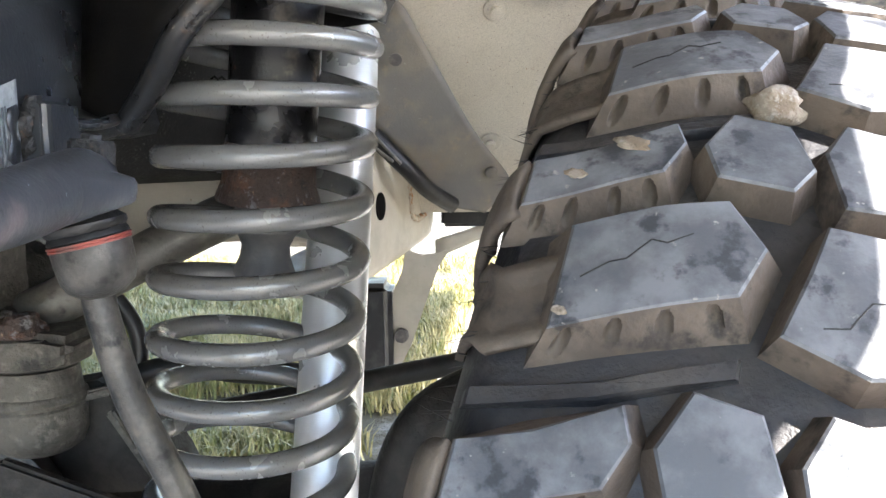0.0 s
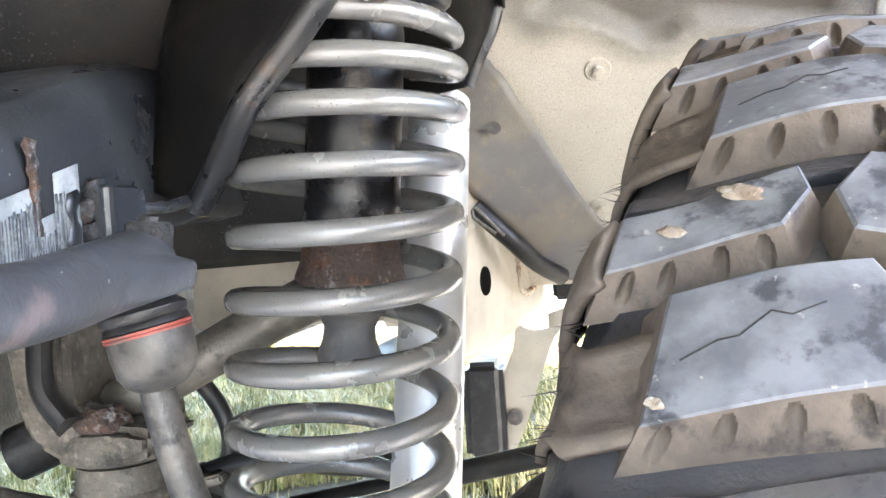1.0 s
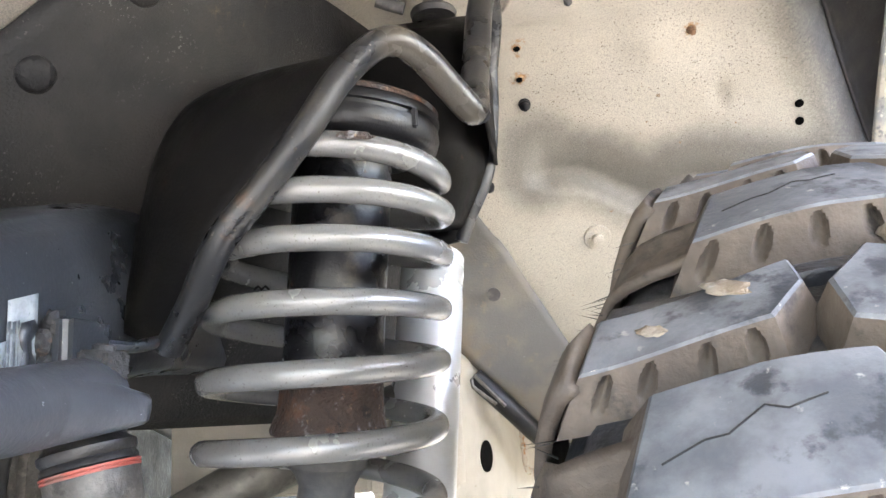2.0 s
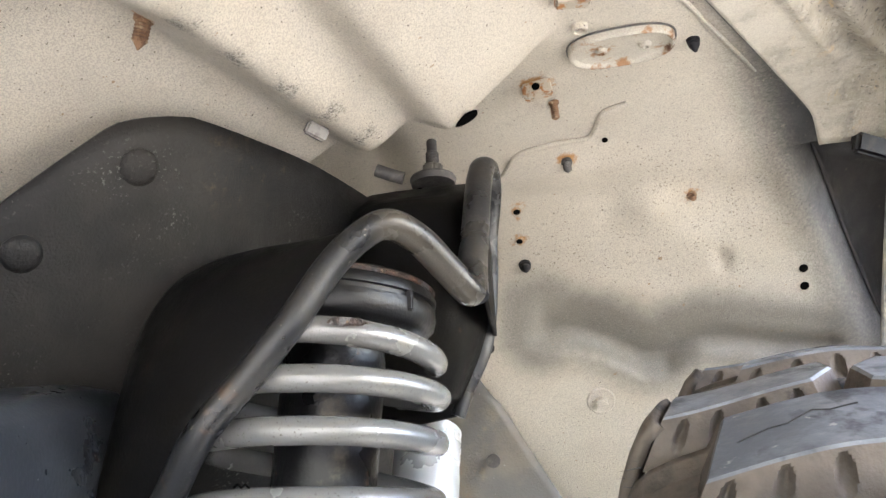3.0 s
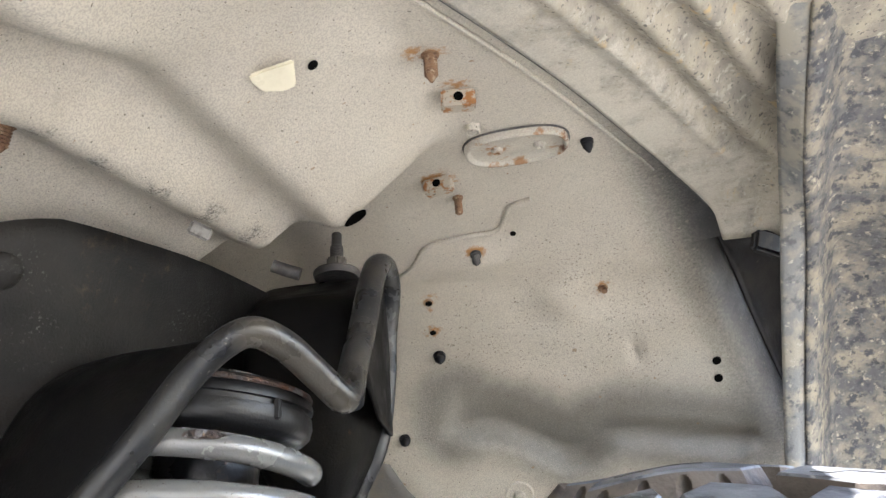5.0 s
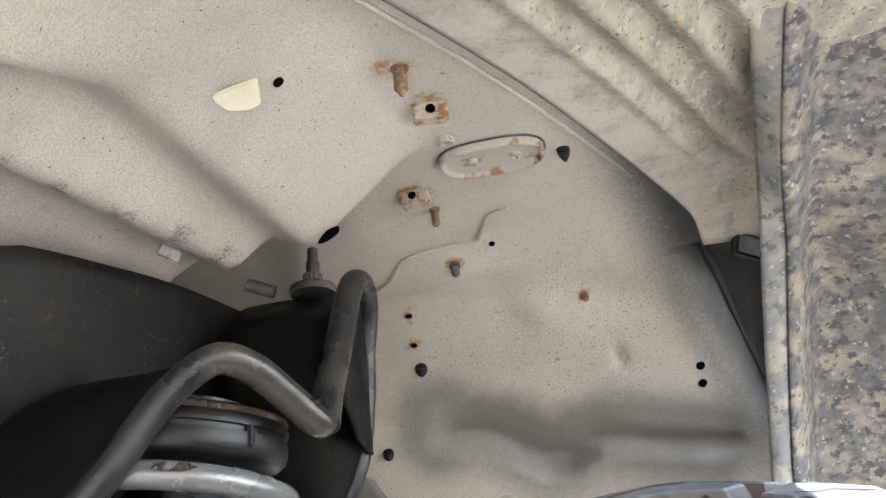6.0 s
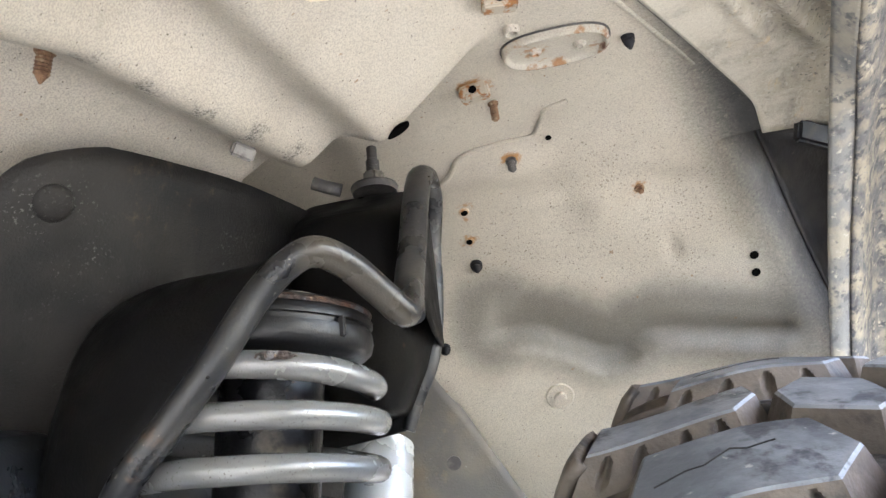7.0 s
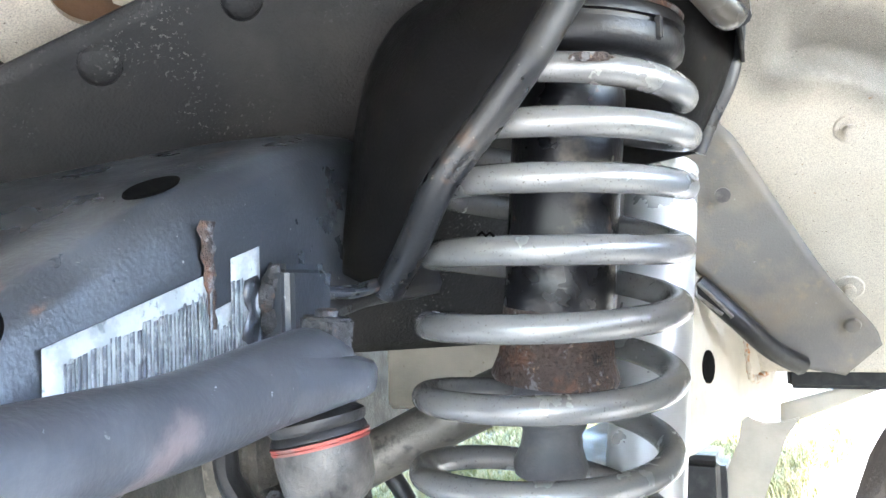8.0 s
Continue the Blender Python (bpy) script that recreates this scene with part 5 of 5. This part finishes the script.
def oval_paint():
    m, t, b = shader("rust_edged_cream", (.58, .53, .43), .55)
    col = mix_colour(t, noise_mask(t, 900, .4, .62, 2, (1, 1, 1), .6, 4.0), (.50, .465, .395), (.40, .365, .305))
    col = mix_colour(t, near_mask(t, [tuple(OV @ Vector(q)) for q in ((.040, -.004, .01), (.034, -.018, .008), (.040, .010, .01), (-.022, -.022, .01), (-.010, -.024, .01), (-.030, .012, .01), (.0, -.0255, .010), (.020, .020, .012), (-.018, .0, .006))], .015, .7), col, (.31, .16, .07))
    col = mix_colour(t, near_mask(t, [tuple(OV @ Vector(q)) for q in ((.042, -.008, .006), (.044, .004, .005))], .013, .6), col, (.13, .055, .03))
    t.links.new(col, b.inputs["Base Color"])
    relief(t, b, 500, .3)
    return m


M_OVAL = oval_paint()
oval = grid_mesh("oval_plate", [oval_rows(1.0, -.014), oval_rows(.995, .0045), oval_rows(.985, .0070), oval_rows(.96, .0082), oval_rows(.92, .0080), oval_rows(.895, .0056), oval_rows(.84, .0042), oval_rows(.45, .0040), oval_rows(.02, .0040)], M_OVAL)
ovp = part("oval_plate", oval, arch, "raised oval plate with rusty rim", OV)
# Thin dark ring in place of the contact shadow round the plate.
part("rim_shadow_ring", tube_mesh("rim_shadow_ring", oval_rows(1.008, .0010), .0009, M_DARKSTEEL, 8), ovp, "dark ring standing in for the rim's contact shadow", OV)
for ox, oy in ((-.016, .0), (.019, -.001)):
    part("boss", lathe_mesh("boss", (0, 0, 0), (0, 0, 1), [(.003, .0055), (.0065, .0045), (.0075, .0026), (.0055, .002)], M_OVAL, 16), ovp, "", OV @ Matrix.Translation((ox, oy, 0)))
p_, n_ = arch_frame(-.027, .473)
TABP = [(-.013, .001), (-.003, .005), (.0125, .010), (.0128, -.006), (.006, -.0095), (-.006, -.0095), (-.0125, -.003)]
part("plastic_tab", prism_mesh("plastic_tab", TABP, p_ + Vector((0, -.003, -.006)), (.12, -.40, -.90), .003, M_PLASTIC_CREAM, (.95, .25, .1), .001), arch, "cream plastic clip tab")
hole(-.009, .487, .0034, False)
part("stay", tube_mesh("stay", [Vector((-.108, .742, 1.062)), Vector((-.098, .745, 1.058)), Vector((-.086, .748, 1.054))], .0055, M_DARKSTEEL, 12), arch, "dark bolt end")
BEAD = spline([(-.035, .877), (-.012, .862), (.004, .841), (.04, .838), (.073, .841), (.084, .822), (.09, .806), (.11, .797)], 8)
part("bead", tube_mesh("bead", [Vector(arch_point(float(x), float(s))) + Vector((0, -.0020, -.0014)) for x, s in BEAD], .0026, M_CREAM, 12), arch, "pressed ridge in the sheet")

part("seam_bead", tube_mesh("seam_bead", [(seam_x(y) - .017, y, float(np.interp(y, ARCH[:, 0], ARCH[:, 1])) - .0015) for y in np.linspace(.10, .80, 40)], .0020, M_CREAM, 10, .8), arch, "pressed seam ridge")

part("seam_gap", tube_mesh("seam_gap", [(seam_x(y) - .0005, y, float(np.interp(y, ARCH[:, 0], ARCH[:, 1])) - .0068) for y in np.linspace(.10, .86, 40)], .0006, M_DARKSTEEL, 8), arch, "dark open joint along the seam")

# ---- fender brace and flare ----
def brace_rows():
    rows = []
    for u in np.linspace(0, 1, 80):
        row = []
        for y in np.linspace(.10, .905, 80):
            xf = seam_x(y)
            x = xf + u * .285
            z = float(np.interp(y, ARCH[:, 0], ARCH[:, 1])) - .007
            q = (x - xf) * .86
            z += .0055 * math.cos((q - .060) * 2 * math.pi / .033) * smooth(.030, .052, q) * (1 - smooth(.140, .155, q)) * (1 - smooth(.77, .81, y - .25 * (q - .09)))
            z -= .03 * smooth(.82, .905, y) * smooth(.03, .10, q)
            row.append((x, y, z))
        rows.append(row)
    return rows


brace = thing("inner_fender", "cream corrugated inner fender splashed with dried mud", "fender panel", (.22, .7, 1.13))
part("sheet", grid_mesh("sheet", brace_rows(), M_CREAM_DIRTY, .003), brace)
crust = [q[-1] for q in brace_rows()][8:70:3]
part("mud_crust", tube_mesh("mud_crust", [(x, y - .002, z - .001 + .002 * math.sin(i * 2.7)) for i, (x, y, z) in enumerate(crust)], .0045, M_SCAB, 8, 1, (0, 0, 1), [1 + .5 * math.sin(i * 1.9) for i in range(len(crust))]), brace, "dark crumbly dirt along the rear edge")
LIP_L = spline([(.16, .06, 1.02), (.225, .30, 1.09), (.262, .48, 1.114), (.270, .55, 1.112), (.293, .682, 1.092), (.306, .78, 1.049), (.311, .87, .981), (.310, .93, .908), (.305, .97, .83), (.30, .99, .74)], 8)
LIP_R = spline([(.182, .065, 1.02), (.247, .305, 1.09), (.284, .485, 1.114), (.292, .555, 1.112), (.308, .687, 1.074), (.327, .785, 1.048), (.331, .875, .980), (.329, .935, .907), (.325, .975, .83), (.32, .995, .74)], 8)
flare = thing("fender_flare", "black plastic fender flare coated in dried mud", "fender flare", (.38, .8, 1.05))
part("lip", grid_mesh("lip", [[a * (1 - t) + b * t + np.array([0, -.004 * math.sin(math.pi * t), 0]) for t in np.linspace(0, 1, 7)] for a, b in zip(LIP_L, LIP_R)], M_LIP, -.004), flare, "grey folded lip smeared with mud")


def flare_rows():
    rows = []
    for i, b in enumerate(LIP_R):
        row = []
        for k, t in enumerate(np.linspace(0, 1, 22)):
            row.append(b + np.array([.0 + .20 * t, .075 * smooth(0, .25, t) + .02 * t, .012 * smooth(0, .25, t) - .10 * t * t + float(np.interp(b[1], [.0, .12, .21, .30, .36, .55, .70], [-.035, -.035, .032, .036, .058, .058, 0])) * t * t]))
        rows.append(row)
    return rows


part("skin", grid_mesh("skin", flare_rows(), M_FLARE, .003), flare)
part("bracket", box_mesh("bracket", (-.020, -.006, -.010), (.024, .006, .010), M_PLUG, .003, pose(.322, .856, 1.080, 10, 15, 20)), flare, "dark bracket clip")

# ---- upper left opening ----
OP, ON = arch_frame(-.377, .508)
sheet_ob = [c for c in arch.children if c.name.startswith("sheet")][0]
bm = bmesh.new()
bm.from_mesh(sheet_ob.data)
bmesh.ops.delete(bm, geom=[f for f in bm.faces if (f.calc_center_median() - OP).length < .040], context="FACES")
bm.to_mesh(sheet_ob.data)
bm.free()
part("opening_rim", lathe_mesh("opening_rim", OP, ON, [(-.014, .054), (.0035, .051), (.0050, .038), (.004, .0335), (-.006, .0335)], M_CREAM, 40), arch, "round cream rim of the opening")
cable = thing("braided_cable", "grey braided cable end in a rusty brown sleeve", "cable", OP)
part("sleeve", lathe_mesh("sleeve", OP, ON, [(-.001, .0338), (-.030, .0325), (-.055, .030), (-.056, .01)], M_SLEEVE, 36), cable, "rusty brown sleeve")
part("cable", tube_mesh("cable", [OP + ON * -.05 + Vector((-.016, -.006, .008)), OP + ON * -.02 + Vector((-.014, -.008, .007)), OP + ON * .004 + Vector((-.013, -.010, .006))], .013, M_CABLE, 18), cable)
part("bar", tube_mesh("bar", [OP + ON * -.012 + Vector((x, .6 * (x) + .016, -.012 - .15 * x)) for x in (-.030, -.01, .01, .028)], .006, M_FRAME, 14), cable, "cream tube across the opening")

# ---- panels added to close the vehicle and block sun and sky ----
tagged(new("wall_inner", box_mesh("wall_inner", (-.80, -.55, .47), (-.79, 2.6, 1.20), M_CASE, 0)), "plain black panel added to close the space and block light", "body panel", kind="structure")
# The front side panel is made up to shade the ground ahead of the wheel.
for nm, lo, hi in (("hood", (-1.5, -.55, 1.20), (.34, 2.6, 1.21)), ("fender_side", (.525, -.35, 1.18), (.535, 1.5, 1.20)), ("fender_top", (.34, -.35, 1.20), (.535, 2.6, 1.21)), ("fender_front", (.50, -.35, .55), (.51, .06, 1.18)), ("fender_rear", (.50, .99, .60), (.51, 3.8, 1.20)), ("door_side", (.50, 1.5, 1.203), (.51, 3.8, 1.85)), ("roof", (-1.5, 1.7, 1.853), (.51, 3.8, 1.863)), ("cowl", (-1.5, 2.603, 1.20), (.49, 3.8, 1.21)), ("front", (-.79, -.36, .90), (.42, -.35, 1.20)),
                   ("firewall", (-.79, 1.72, .82), (.47, 1.73, 1.20))):
    tagged(new("wall_" + nm, box_mesh("wall_" + nm, lo, hi, M_BODY, 0)), "unseen cream body panel added to close the space and block light", "body panel", kind="structure")
